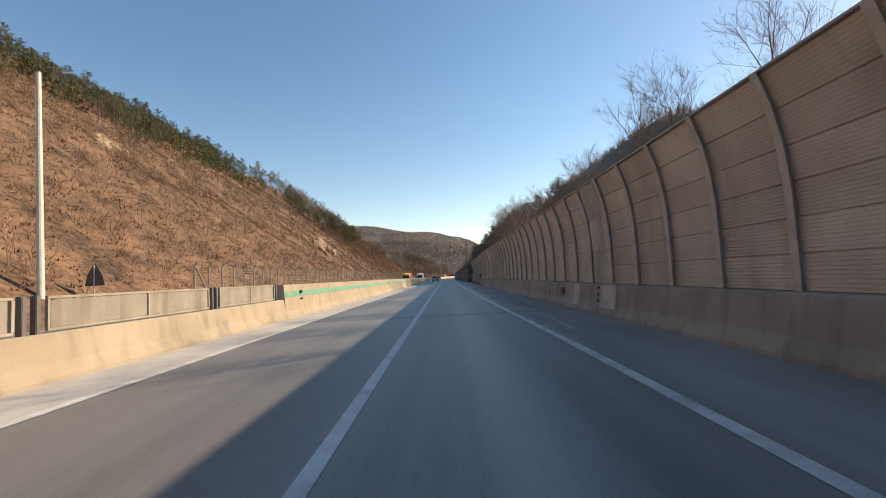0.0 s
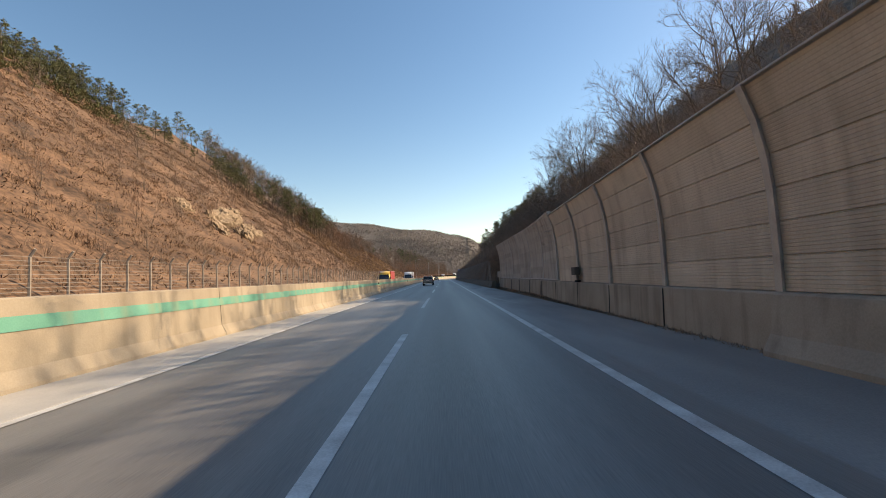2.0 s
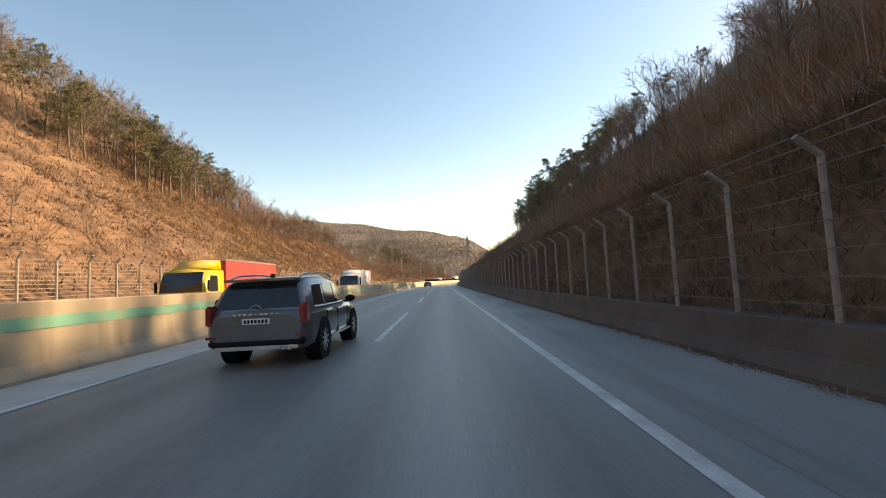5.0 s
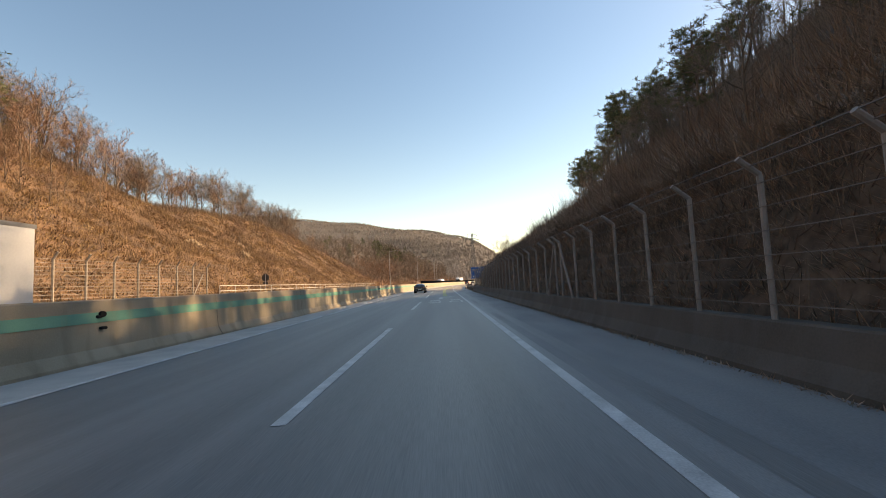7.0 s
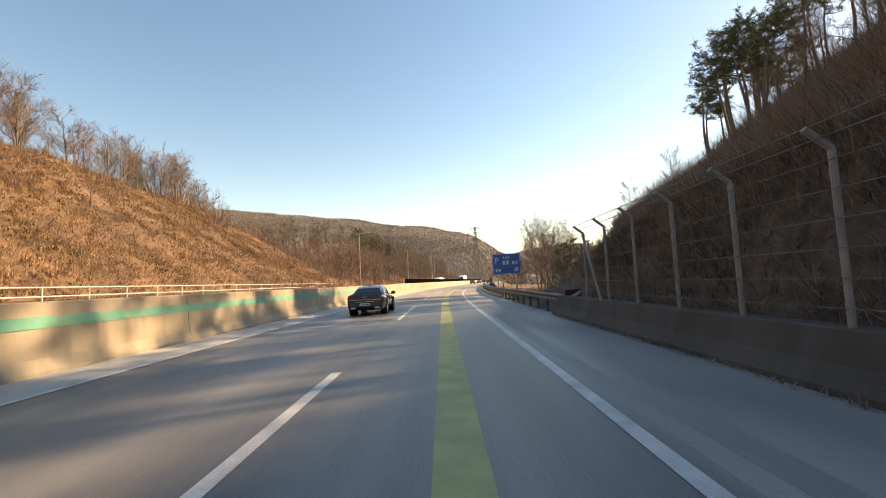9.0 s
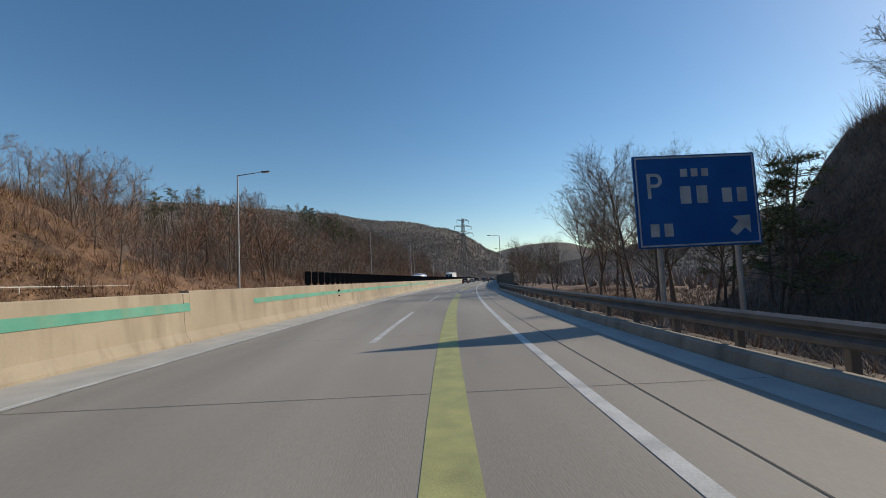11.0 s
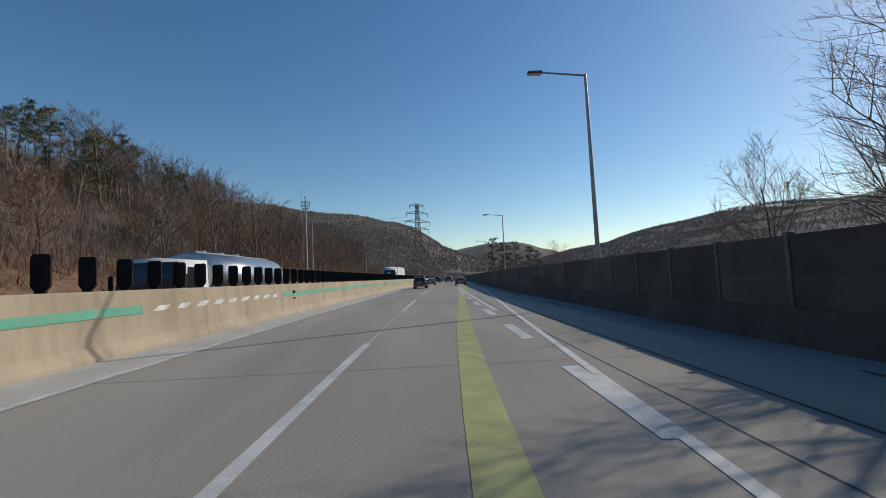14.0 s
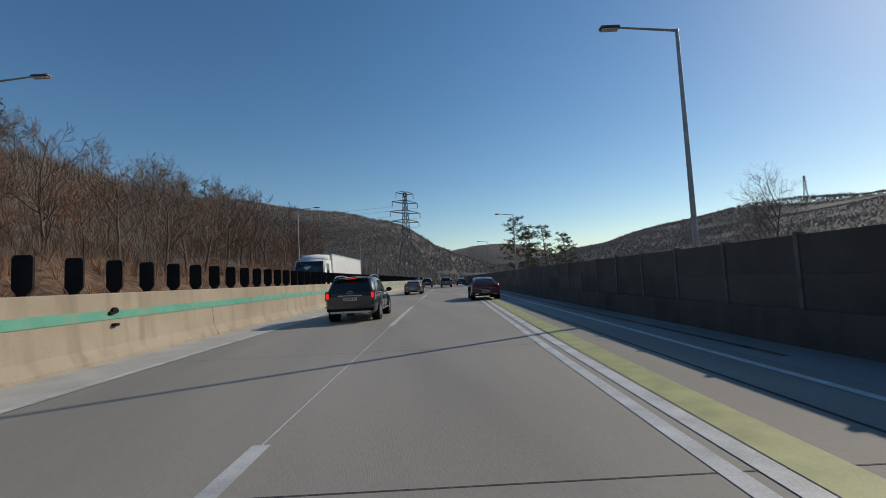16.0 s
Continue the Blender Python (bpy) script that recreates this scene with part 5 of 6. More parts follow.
def truck(paint, box_paint, label, m, length=9.0, width=2.4, height=3.3, tank=False, sleeper=True):
    """A lorry with its nose at y = 0 and its load behind it along -y."""
    c = thing("tank_truck" if tank else "box_truck", label, "truck", "trucks on the far carriageway", m=m)
    hw, cl = width / 2, 2.0
    ch = min(height - 0.45, 2.75) if height < 3.6 else height - 0.45
    cab = loft([(0.0, [(0.0, 0.45), (hw * 0.9, 0.45), (hw * 0.97, 0.7), (hw * 0.97, 1.5), (hw * 0.9, 1.6), (0, 1.62)]), (-0.12, [(0.0, 0.4), (hw * 0.96, 0.4), (hw, 0.7), (hw, 1.5), (hw * 0.93, ch - 0.7), (0, ch - 0.6)]), (-0.45, [(0.0, 0.4), (hw * 0.97, 0.4), (hw, 0.7), (hw, 1.5), (hw * 0.95, ch - 0.12), (0, ch)]), (-cl, [(0.0, 0.5), (hw * 0.97, 0.5), (hw, 0.7), (hw, 1.5), (hw * 0.95, ch - 0.1), (0, ch)])][::-1], 6)
    part("cab", cab, paint, c)
    part("windscreen", prism([(-hw * 0.88, 0.04, 1.52), (hw * 0.88, 0.04, 1.52), (hw * 0.87, -0.03, ch - 0.75), (hw * 0.83, -0.27, ch - 0.2), (-hw * 0.83, -0.27, ch - 0.2), (-hw * 0.87, -0.03, ch - 0.75)], (0, 1, 0.2), 0.03), DARKGLASS, c, "dark windscreen")
    part("grille", box(bmesh.new(), -hw * 0.6, hw * 0.6, -0.02, 0.02, 0.8, 1.35, 0.02), BLACK, c)
    part("bumper", box(bmesh.new(), -hw, hw, -0.3, 0.06, 0.38, 0.68, 0.04), paint, c)
    for sgn in (1, -1):
        part("headlamp", box(bmesh.new(), sgn * hw * 0.72 - 0.16, sgn * hw * 0.72 + 0.16, -0.02, 0.03, 0.72, 0.9, 0.02), ALLOY, c)
        part("side_window", prism([(sgn * (hw + 0.006), -0.45, 1.5), (sgn * (hw + 0.006), -1.3, 1.5), (sgn * (hw * 0.97 + 0.01), -1.3, ch - 0.4), (sgn * (hw * 0.97 + 0.01), -0.6, ch - 0.4)], (sgn, 0, 0), 0.03), GLASS, c)
        part("mirror", box(bmesh.new(), sgn * (hw + 0.14) - 0.05, sgn * (hw + 0.14) + 0.05, -0.2, -0.02, 1.55, 2.1, 0.03), BLACK, c)
        for y in (-1.2, -length + 1.6, -length + 2.8):
            wheel(c, sgn * (hw - 0.17), y, 0.5, 0.3, 8)
    part("chassis", box(bmesh.new(), -0.5, 0.5, -length, -1.0, 0.6, 0.85), BLACK, c)
    if tank:
        bm = bmesh.new()
        m2 = pose(0, -(cl + 0.25 + length) / 2, 2.05, 90, 0, 0) @ Matrix.Diagonal((1.12, 0.98, 1, 1))
        bmesh.ops.create_cone(bm, cap_ends=True, segments=40, radius1=1.05, radius2=1.05, depth=length - cl - 0.25, matrix=m2)
        ends = [e for e in bm.edges if len(e.link_faces) == 2 and any(len(f.verts) > 4 for f in e.link_faces)]
        bmesh.ops.bevel(bm, geom=ends, offset=0.3, segments=4, affect="EDGES")
        for f in bm.faces:
            f.smooth = True
        part("tank", bm, box_paint, c, "shiny rounded steel tank")
        part("catwalk", box(bmesh.new(), -0.28, 0.28, -length + 0.5, -cl - 0.8, 3.06, 3.12, 0.01), ALLOY, c)
        for y in (-3.6, -5.2, -6.8):
            part("hatch", tube(bmesh.new(), (0, y, 3.0), (0, y, 3.2), 0.24, n=16), ALLOY, c)
        part("fender", box(bmesh.new(), -hw, hw, -length + 0.8, -length + 3.6, 1.0, 1.12, 0.02), box_paint, c)
    else:
        part("cargo_box", box(bmesh.new(), -hw, hw, -length, -cl - 0.15, 0.95, height, 0.03), box_paint, c, "plain box body")
        for z in (1.0, height - 0.04):
            part("box_rail", box(bmesh.new(), -hw - 0.012, hw + 0.012, -length - 0.012, -cl - 0.14, z - 0.05, z + 0.05, 0.01), ALLOY, c)
        if sleeper:
            part("wind_deflector", loft([(-0.75, [(0.0, ch - 0.06), (hw * 0.8, ch - 0.06), (hw * 0.78, ch), (0, ch + 0.02)]), (-1.9, [(0.0, ch - 0.06), (hw * 0.9, ch - 0.06), (hw * 0.86, height - 0.1), (0, height)])][::-1], 4), paint, c)
    return c


truck(YELLOWCAB, REDLOAD, "yellow-cabbed truck with a red load beyond the barrier", on_road(131.0, -11.6, True), 9.5, 2.45, 3.3)
truck(WHITECAR, WHITECAR, "white box truck with a tall wind deflector beyond the barrier", on_road(157.0, -8.6, True), 8.0, 2.3, 3.25)
truck(WHITECAR, TANK, "white-cabbed tank truck with a shiny steel tank", on_road(335.5, -8.9, True), 11.0, 2.45, 3.3, True)
truck(WHITECAR, WHITECAR, "white articulated-style box truck with a dark windscreen", on_road(398.5, -8.4, True), 14.0, 2.5, 4.0)

# ---- median furniture ----
fins = thing("glare_screen", "row of black plastic anti-glare paddles on the median barrier", "glare screen", kind="structure")
fin_shape = prism([(-0.11, 0.03, 0.06), (0.11, 0.03, 0.06), (0.17, 0.03, 0.15), (0.17, 0.03, 0.72), (0.13, 0.03, 0.78), (-0.13, 0.03, 0.78), (-0.17, 0.03, 0.72), (-0.17, 0.03, 0.15)], (0, 1, 0), 0.06)
FIN = bpy.data.meshes.new("glare_paddle")
fin_shape.to_mesh(FIN)
fin_shape.free()
FIN.materials.append(BLACK)
FOOT = boxmesh("paddle_foot", -0.09, 0.09, -0.05, 0.05, 0.0, 0.07, BLACK, 0.01)
for i in range(290):
    s = 272.61 + 1.113 * i
    m = Matrix.Translation(at(s, -6.0, 1.53)) @ pose(0, 0, 0, 0, 0, turn(s) + 12)
    piece("glare_paddle", FIN, fins, m)
    piece("paddle_foot", FOOT, fins, m)

for i, s in enumerate((-13.4, -7.6, -1.8, 4.0)):
    n = 5.2 if i < 3 else 4.3
    scr = thing("barrier_screen", "weathered steel louvred screen on the low barrier", "screen", "barrier screens", m=pose(-5.96, s, 0.84))
    fr = bmesh.new()
    for z in (0.03, 0.6):
        box(fr, -0.03, 0.03, 0, n, z, z + 0.05, 0.006)
    for y in (0, n / 2 - 0.02, n - 0.04):
        box(fr, -0.03, 0.03, y, y + 0.05, 0.08, 0.6)
    part("frame", fr, SCREEN, scr)
    LOUVRE = boxmesh("louvre", -0.01, 0.01, -0.085, 0.085, 0.085, 0.595, SCREEN)
    for k in range(int(n / 0.2) - 1):
        piece("louvre", LOUVRE, scr, pose(0, 0.2 + 0.2 * k, 0, 0, 0, -22))
    for y in (-0.25, n + 0.1):
        part("end_post", box(bmesh.new(), -0.06, 0.06, y, y + 0.09, -0.02, 0.66, 0.01), RAILSTEEL, scr)

for s in (11.0, 43.0, 84.5, 124.0, 165.5, 209.5, 277.5, 311.0, 342.0, 375.8, 409.0):
    d = steps(s, MEDIAN)
    r = thing("barrier_reflector", "black round reflector bracket with a cable end on the barrier", "reflector", "barrier reflectors", m=on_road(s, -5.78 + d))
    bm = tube(bmesh.new(), (0.0, 0.0, 1.12), (0.07, -0.02, 1.12), 0.075, 0.07, 14)
    part("lens", bm, BLACK, r)
    part("bracket", box(bmesh.new(), -0.02, 0.05, -0.16, -0.02, 1.03, 1.1, 0.012), BLACK, r)
    part("cable_end", box(bmesh.new(), -0.03, 0.1, -0.08, 0.08, 0.76, 0.83, 0.015), BLACK, r)

hazard = thing("hazard_stripes", "slanting white stripes painted on the barrier", "painted stripe", kind="structure")
for k in range(9):
    s = 331.2 + 1.0 * k
    pts_ = [at(s, -5.772, 0.95), at(s + 0.5, -5.772, 0.95), at(s + 0.95, -5.806, 1.2), at(s + 0.45, -5.806, 1.2)]
    part("white_stripe", prism(pts_, (1, 0, 0.1), 0.012), PAINT, hazard)
seam = thing("barrier_joints", "dark joints and cracks across the median barrier", "joint", kind="structure")
for s in [16.0 + 9.1 * k for k in range(42)]:
    d = steps(s, MEDIAN)
    q = [(-5.596, 0.0), (-5.596, 0.08), (-5.737, 0.33), (-5.817, 1.44)]
    vs = [at(s + e, o + d, z) for o, z in q for e in (0, 0.018 + 0.01 * math.sin(7 * s + z * 3))]
    o = obj("joint", vs, [(0, 1, 3, 2), (2, 3, 5, 4), (4, 5, 7, 6)], BLACK)
    o.parent = seam

# ---- street lamps, poles, signs ----
LAMPHEAD = mat("lamp_glass", (0.5, 0.5, 0.48), (0.7, 0.7, 0.68), 0.3, 3, 30, 0.0)


def street_lamp(s, off, reach, height, base):
    p = at(s, off)
    lamp = thing("street_lamp", "tall grey steel street lamp with one outstretched arm", "street lamp", "street lamps", m=Matrix.Translation((p.x, p.y, base)) @ pose(0, 0, 0, 0, 0, turn(s)))
    part("pole", tube(bmesh.new(), (0, 0, 0), (0, 0, height), 0.11, 0.06, 10), STEEL, lamp)
    part("base_plate", box(bmesh.new(), -0.2, 0.2, -0.2, 0.2, -0.02, 0.05, 0.01), STEEL, lamp)
    part("arm", tube(bmesh.new(), (0, 0, height - 0.05), (reach * 0.8, 0, height + 0.16), 0.045, 0.035, 8), STEEL, lamp)
    x0, x1 = sorted((reach * 0.78, reach * 1.05))
    head = part("lamp_head", box(bmesh.new(), x0, x1, -0.14, 0.14, height + 0.1, height + 0.22, 0.04), RAILSTEEL, lamp)
    part("diffuser", box(bmesh.new(), x0 + 0.06, x1 - 0.06, -0.1, 0.1, height + 0.07, height + 0.1), LAMPHEAD, head)


for s, off, h in ((337.7, 8.45, 10.3), (380.6, 10.55, 10.35), (424.0, 11.5, 10.2), (467.0, 12.0, 10.2), (510.0, 12.0, 10.2)):
    street_lamp(s, off, -2.65 if off == 10.55 else -2.4, h, -0.3)
for s, h in ((286.9, 11.8), (335.0, 11.8), (383.8, 10.8), (423.4, 11.8), (465.0, 11.8)):
    street_lamp(s, -17.7, 2.9, h, 0.2)

pole = thing("utility_pole", "pale bare concrete utility pole at the slope's foot", "utility pole", m=pose(-18.6, 11.5, 0.8))
part("shaft", tube(bmesh.new(), (0, 0, -0.6), (-0.25, 0, 12.0), 0.17, 0.11, 12), PALEPOST, pole)
part("cap", tube(bmesh.new(), (-0.25, 0, 12.0), (-0.25, 0, 12.06), 0.125, 0.1, 12), RAILSTEEL, pole)
ctl = thing("road_sign", "dark back of a triangular road sign on a post", "road sign", m=pose(-17.9, 13.8, 0.6))
part("post", tube(bmesh.new(), (0, 0, -0.4), (0, 0, 2.5), 0.035, n=8), STEEL, ctl)
part("sign_plate", prism([(-0.55, 0.04, 1.35), (0.55, 0.04, 1.35), (0.42, 0.04, 1.9), (0.06, 0.04, 2.55), (-0.06, 0.04, 2.55), (-0.42, 0.04, 1.9)], (0, -1, 0), 0.02), DARKWALL, ctl)
rs = thing("road_sign", "brown back of a round road sign with a panel below", "road sign", m=pose(-18.0, 203.2, 0.8))
part("post", tube(bmesh.new(), (0, 0, -0.4), (0, 0, 2.6), 0.035, n=8), STEEL, rs)
part("sign_plate", tube(bmesh.new(), (0, 0, 2.2), (0, 0.02, 2.2), 0.42, n=24), DARKWALL, rs)
part("lower_plate", box(bmesh.new(), -0.3, 0.3, 0, 0.02, 1.45, 1.72, 0.005), DARKWALL, rs)

# mast with aerials
mast = thing("camera_mast", "slim grey steel mast with dark cage and camera", "camera mast", m=Matrix.Translation(at(384.4, -18.8, 0.8)))
part("shaft", tube(bmesh.new(), (0, 0, -0.6), (0, 0, 13.4), 0.17, 0.1, 12), STEEL, mast)
for z in (3.4, 6.3, 9.2):
    part("flange", tube(bmesh.new(), (0, 0, z), (0, 0, z + 0.09), 0.2, n=12), STEEL, mast)
ladder = bmesh.new()
for x in (-0.62, -0.44):
    tube(ladder, (x, 0, 4.2), (x, 0, 11.6), 0.018, n=5)
for k in range(24):
    tube(ladder, (-0.62, 0, 4.4 + 0.3 * k), (-0.44, 0, 4.4 + 0.3 * k), 0.012, n=4)
for z in (4.6, 8.0, 11.2):
    tube(ladder, (-0.44, 0, z), (0, 0, z), 0.014, n=4)
part("ladder", ladder, STEEL, mast)
for z, r in ((12.3, 0.5), (12.8, 0.66), (13.3, 0.68)):
    bm = bmesh.new()
    for k in range(14):
        a, b = 2 * math.pi * k / 14, 2 * math.pi * (k + 1) / 14
        tube(bm, (r * math.cos(a), r * math.sin(a), z), (r * math.cos(b), r * math.sin(b), z), 0.03, n=5)
    for k in range(4):
        a = math.pi * k / 2
        tube(bm, (0, 0, z), (r * math.cos(a), r * math.sin(a), z), 0.022, n=5)
    part("ring", bm, RAILSTEEL, mast, "dark steel cage ring")
for k in range(8):
    a = 2 * math.pi * k / 8
    c_, s_ = math.cos(a), math.sin(a)
    bm = tube(bmesh.new(), (0.5 * c_, 0.5 * s_, 12.3), (0.66 * c_, 0.66 * s_, 12.8), 0.02, n=4)
    part("cage_bar", tube(bm, (0.66 * c_, 0.66 * s_, 12.8), (0.68 * c_, 0.68 * s_, 13.3), 0.02, n=4), RAILSTEEL, mast)
cam_bm = box(bmesh.new(), -0.12, 0.12, -0.35, 0.25, 13.95, 14.2, 0.05)
part("camera_housing", tube(cam_bm, (0, 0, 13.4), (0, 0, 13.98), 0.07, n=8), PALEPOST, mast, "pale camera housing")
part("whip", tube(bmesh.new(), (-0.55, 0, 12.3), (-0.55, 0, 15.4), 0.02, 0.01, 5), RAILSTEEL, mast)
for s, off, h in ((495.0, -19.0, 13.2), (540.0, -19.5, 13.2)):
    q = at(s, off)
    up = thing("utility_pole", "slim dark utility pole at the forest edge", "utility pole", m=Matrix.Translation((q.x, q.y, 0.6)))
    part("shaft", tube(bmesh.new(), (0, 0, -0.8), (0.05, 0, h), 0.14, 0.09, 10), RAILSTEEL, up)
    part("crossarm", box(bmesh.new(), -0.45, 0.55, -0.05, 0.05, h - 0.5, h - 0.4, 0.01), RAILSTEEL, up)


def pylon(x, y, z, height, arms, yaw, label):
    p = thing("power_pylon", label, "power pylon", "power pylons", m=Matrix.Translation((x, y, z)) @ pose(0, 0, 0, 0, 0, yaw))
    bm = bmesh.new()

    def half(u):
        return steps(u, [(0, height * 0.085), (0.55, height * 0.03), (1, height * 0.012)])

    levels = [0, 0.12, 0.23, 0.33, 0.42, 0.5, 0.57, 0.64, 0.71, 0.78, 0.85, 0.92, 1.0]
    for a, b in zip(levels, levels[1:]):
        ha, hb = half(a), half(b)
        ca = [(sx * ha, sy * ha, a * height) for sx, sy in ((1, 1), (-1, 1), (-1, -1), (1, -1))]
        cb = [(sx * hb, sy * hb, b * height) for sx, sy in ((1, 1), (-1, 1), (-1, -1), (1, -1))]
        for i in range(4):
            tube(bm, ca[i], cb[i], 0.2, n=4, cap=False)
            tube(bm, ca[i], cb[(i + 1) % 4], 0.11, n=3, cap=False)
            tube(bm, ca[(i + 1) % 4], cb[i], 0.11, n=3, cap=False)
    part("tower", bm, RAILSTEEL, p)
    for u, w in arms:
        for sgn in (1, -1):
            bm = bmesh.new()
            h_ = half(u)
            for sy in (1, -1):
                tube(bm, (sgn * h_, sy * h_, u * height), (sgn * w, 0, u * height + 0.5), 0.15, n=4)
                tube(bm, (sgn * h_, sy * h_, u * height + 1.8), (sgn * w, 0, u * height + 0.6), 0.12, n=4)
            arm = part("arm", bm, RAILSTEEL, p)
            part("insulator", tube(bmesh.new(), (sgn * w, 0, u * height + 0.5), (sgn * w, 0, u * height - 2.2), 0.16, n=6), BLACK, arm)
    return p


pylon(34.2, 601.8, 0.0, 51.2, [(0.66, 8.5), (0.76, 9.5), (0.87, 8.0), (0.97, 5.5)], 25, "grey lattice power pylon with four cross-arms")
pylon(560, 820, 72.0, 38.0, [(0.66, 6), (0.8, 6.5), (0.93, 5)], 20, "small far power pylon on the hill ridge")
lines = thing("power_lines", "thin power cables strung across the valley", "power line")
for u, w in ((0.66, 8.5), (0.76, 9.5), (0.87, 8.0)):
    for sgn in (1, -1):
        bm = bmesh.new()
        a = Vector((34.2 + sgn * w * math.cos(radians(25)), 601.8 + sgn * w * math.sin(radians(25)), u * 51.2 - 2.2))
        b = a + Vector((-330, 90, 40))
        prev = a
        for k in range(1, 15):
            t = k / 14
            q = a.lerp(b, t) - Vector((0, 0, 60 * t * (1 - t)))
            tube(bm, prev, q, 0.055, n=3, cap=False)
            prev = q
        part("cable", bm, BLACK, lines)


# blue direction sign
BLUE = mat("blue_sign_sheet", (0.01, 0.1, 0.34), (0.016, 0.14, 0.42), 0.45, 1.0, 20, 0.0)
sign = thing("direction_sign", "blue rest-area direction sign on two posts", "road sign", m=pose(10.85, 262.1, -0.1) @ Matrix.Diagonal((0.96, 1.0, 1.0, 1)))
part("panel", box(bmesh.new(), -2.05, 2.05, 0, 0.06, 2.2, 5.1, 0.02), BLUE, sign)
rim = bmesh.new()
for x0, x1, z0, z1 in ((-1.98, 1.98, 2.25, 2.3), (-1.98, 1.98, 5.0, 5.05), (-1.98, -1.93, 2.3, 5.0), (1.93, 1.98, 2.3, 5.0)):
    box(rim, x0, x1, -0.008, 0.0, z0, z1)
part("border", rim, PAINT, sign)
for x in (-1.3, 1.3):
    part("post", tube(bmesh.new(), (x, 0.14, -1.0), (x, 0.14, 4.9), 0.09, n=10), STEEL, sign)


def lettering(text, size, x, z, y, parent, material, name="lettering"):
    cu = bpy.data.curves.new(name, "FONT")
    cu.body, cu.size, cu.extrude = text, size, 0.004
    tmp = new("tmp", cu)
    me = bpy.data.meshes.new_from_object(tmp.evaluated_get(bpy.context.evaluated_depsgraph_get()))
    bpy.data.objects.remove(tmp)
    me.materials.clear()
    me.materials.append(material)
    o = new(name, me)
    o.parent = parent
    o.matrix_basis = pose(x, y, z, 90, 0, 0)
    return o


lettering("P", 1.15, -1.7, 3.75, -0.008, sign, PAINT, "letter")
bars(sign, "sign_mark", PAINT, -0.55, 0.5, 4.4, 4.65, -0.003, 3)
bars(sign, "sign_mark", PAINT, -0.65, 0.45, 3.55, 4.1, -0.003, 2)
bars(sign, "sign_mark", PAINT, 0.75, 1.75, 3.55, 4.0, -0.003, 2)
bars(sign, "sign_mark", PAINT, -1.7, -0.8, 2.55, 2.95, -0.003, 2)
part("arrow", prism([(1.0, -0.006, 2.65), (1.3, -0.006, 2.95), (1.12, -0.006, 3.1), (1.7, -0.006, 3.12), (1.68, -0.006, 2.55), (1.5, -0.006, 2.73), (1.2, -0.006, 2.5)], (0, -1, 0), 0.004), PAINT, sign, "white arrow")

# chevron end of the guard rail, electric box on the wall
endm = thing("rail_end_marker", "red and white striped end marker of the guard rail", "marker", m=pose(6.75, 218.6, 0))
part("marker_plate", box(bmesh.new(), -0.3, 0.3, 0, 0.03, 0.35, 0.95, 0.01), MAROON, endm)
part("white_band", prism([(-0.28, -0.003, 0.5), (0.28, -0.003, 0.8), (0.28, -0.003, 0.93), (-0.28, -0.003, 0.63)], (0, -1, 0), 0.003), PAINT, endm)
part("marker_post", box(bmesh.new(), -0.04, 0.04, 0.03, 0.1, -0.2, 0.9), RAILSTEEL, endm)
ebox = thing("junction_box", "dark steel junction box fixed to the noise wall", "junction box", m=pose(6.7, 57.35, 1.15))
part("case", box(bmesh.new(), -0.14, 0.08, -0.24, 0.24, 0.12, 0.45, 0.015), BOXBROWN, ebox)
part("conduit", tube(bmesh.new(), (0.0, -0.12, -0.16), (0.0, -0.12, 0.14), 0.05, n=8), BOXBROWN, ebox)
part("plug", box(bmesh.new(), -0.1, 0.1, -0.3, 0.0, -0.185, -0.1, 0.02), BLACK, ebox)
gate = thing("wall_cabinet", "small pale cabinet at the end of the noise wall", "cabinet", m=pose(7.3, 86.6, 0))
part("case", box(bmesh.new(), -0.2, 0.2, -0.15, 0.25, 1.1, 1.75, 0.02), PANELGREY, gate)
part("door", box(bmesh.new(), -0.215, -0.2, -0.1, 0.2, 1.16, 1.7, 0.006), STEEL, gate)
part("leg", box(bmesh.new(), -0.05, 0.05, 0.0, 0.1, 0.4, 1.12), STEEL, gate)
PALECONCRETE = mat("pale_patch_concrete", (0.4, 0.37, 0.33), (0.58, 0.54, 0.49), 0.88, 1.2, 30, 0.3, streak=(0.25, 0.22, 0.19))
for a, b, low_, note in ((4.72, 6.05, 0.2, "pale concrete repair slab with bolt holes on the wall base"), (7.55, 8.3, 0.04, "pale narrow repair slab on the wall base")):
    rep = thing("repair_slab", note, "repair slab")
    part("slab", prism([(6.14 - (0.33 - low_) * 0.5, a, low_), (6.125, a, 0.35), (6.2, a, 0.93), (6.26, a, 0.93), (6.26, a, low_)], (0, 1, 0), b - a), PALECONCRETE, rep)
    for z in ((0.42, 0.62, 0.84) if low_ > 0.1 else ()):
        part("bolt_hole", box(bmesh.new(), 6.1 + (z - 0.3) * 0.13, 6.17 + (z - 0.3) * 0.13, a + 0.1, a + 0.17, z - 0.035, z + 0.035, 0.01), BLACK, rep)
patch = thing("drain_plate", "dark square drain plate on the wall base", "plate", m=pose(6.1, 9.0, 0.62))
part("plate", box(bmesh.new(), -0.02, 0.03, -0.18, 0.18, -0.13, 0.13, 0.006), BOXBROWN, patch)

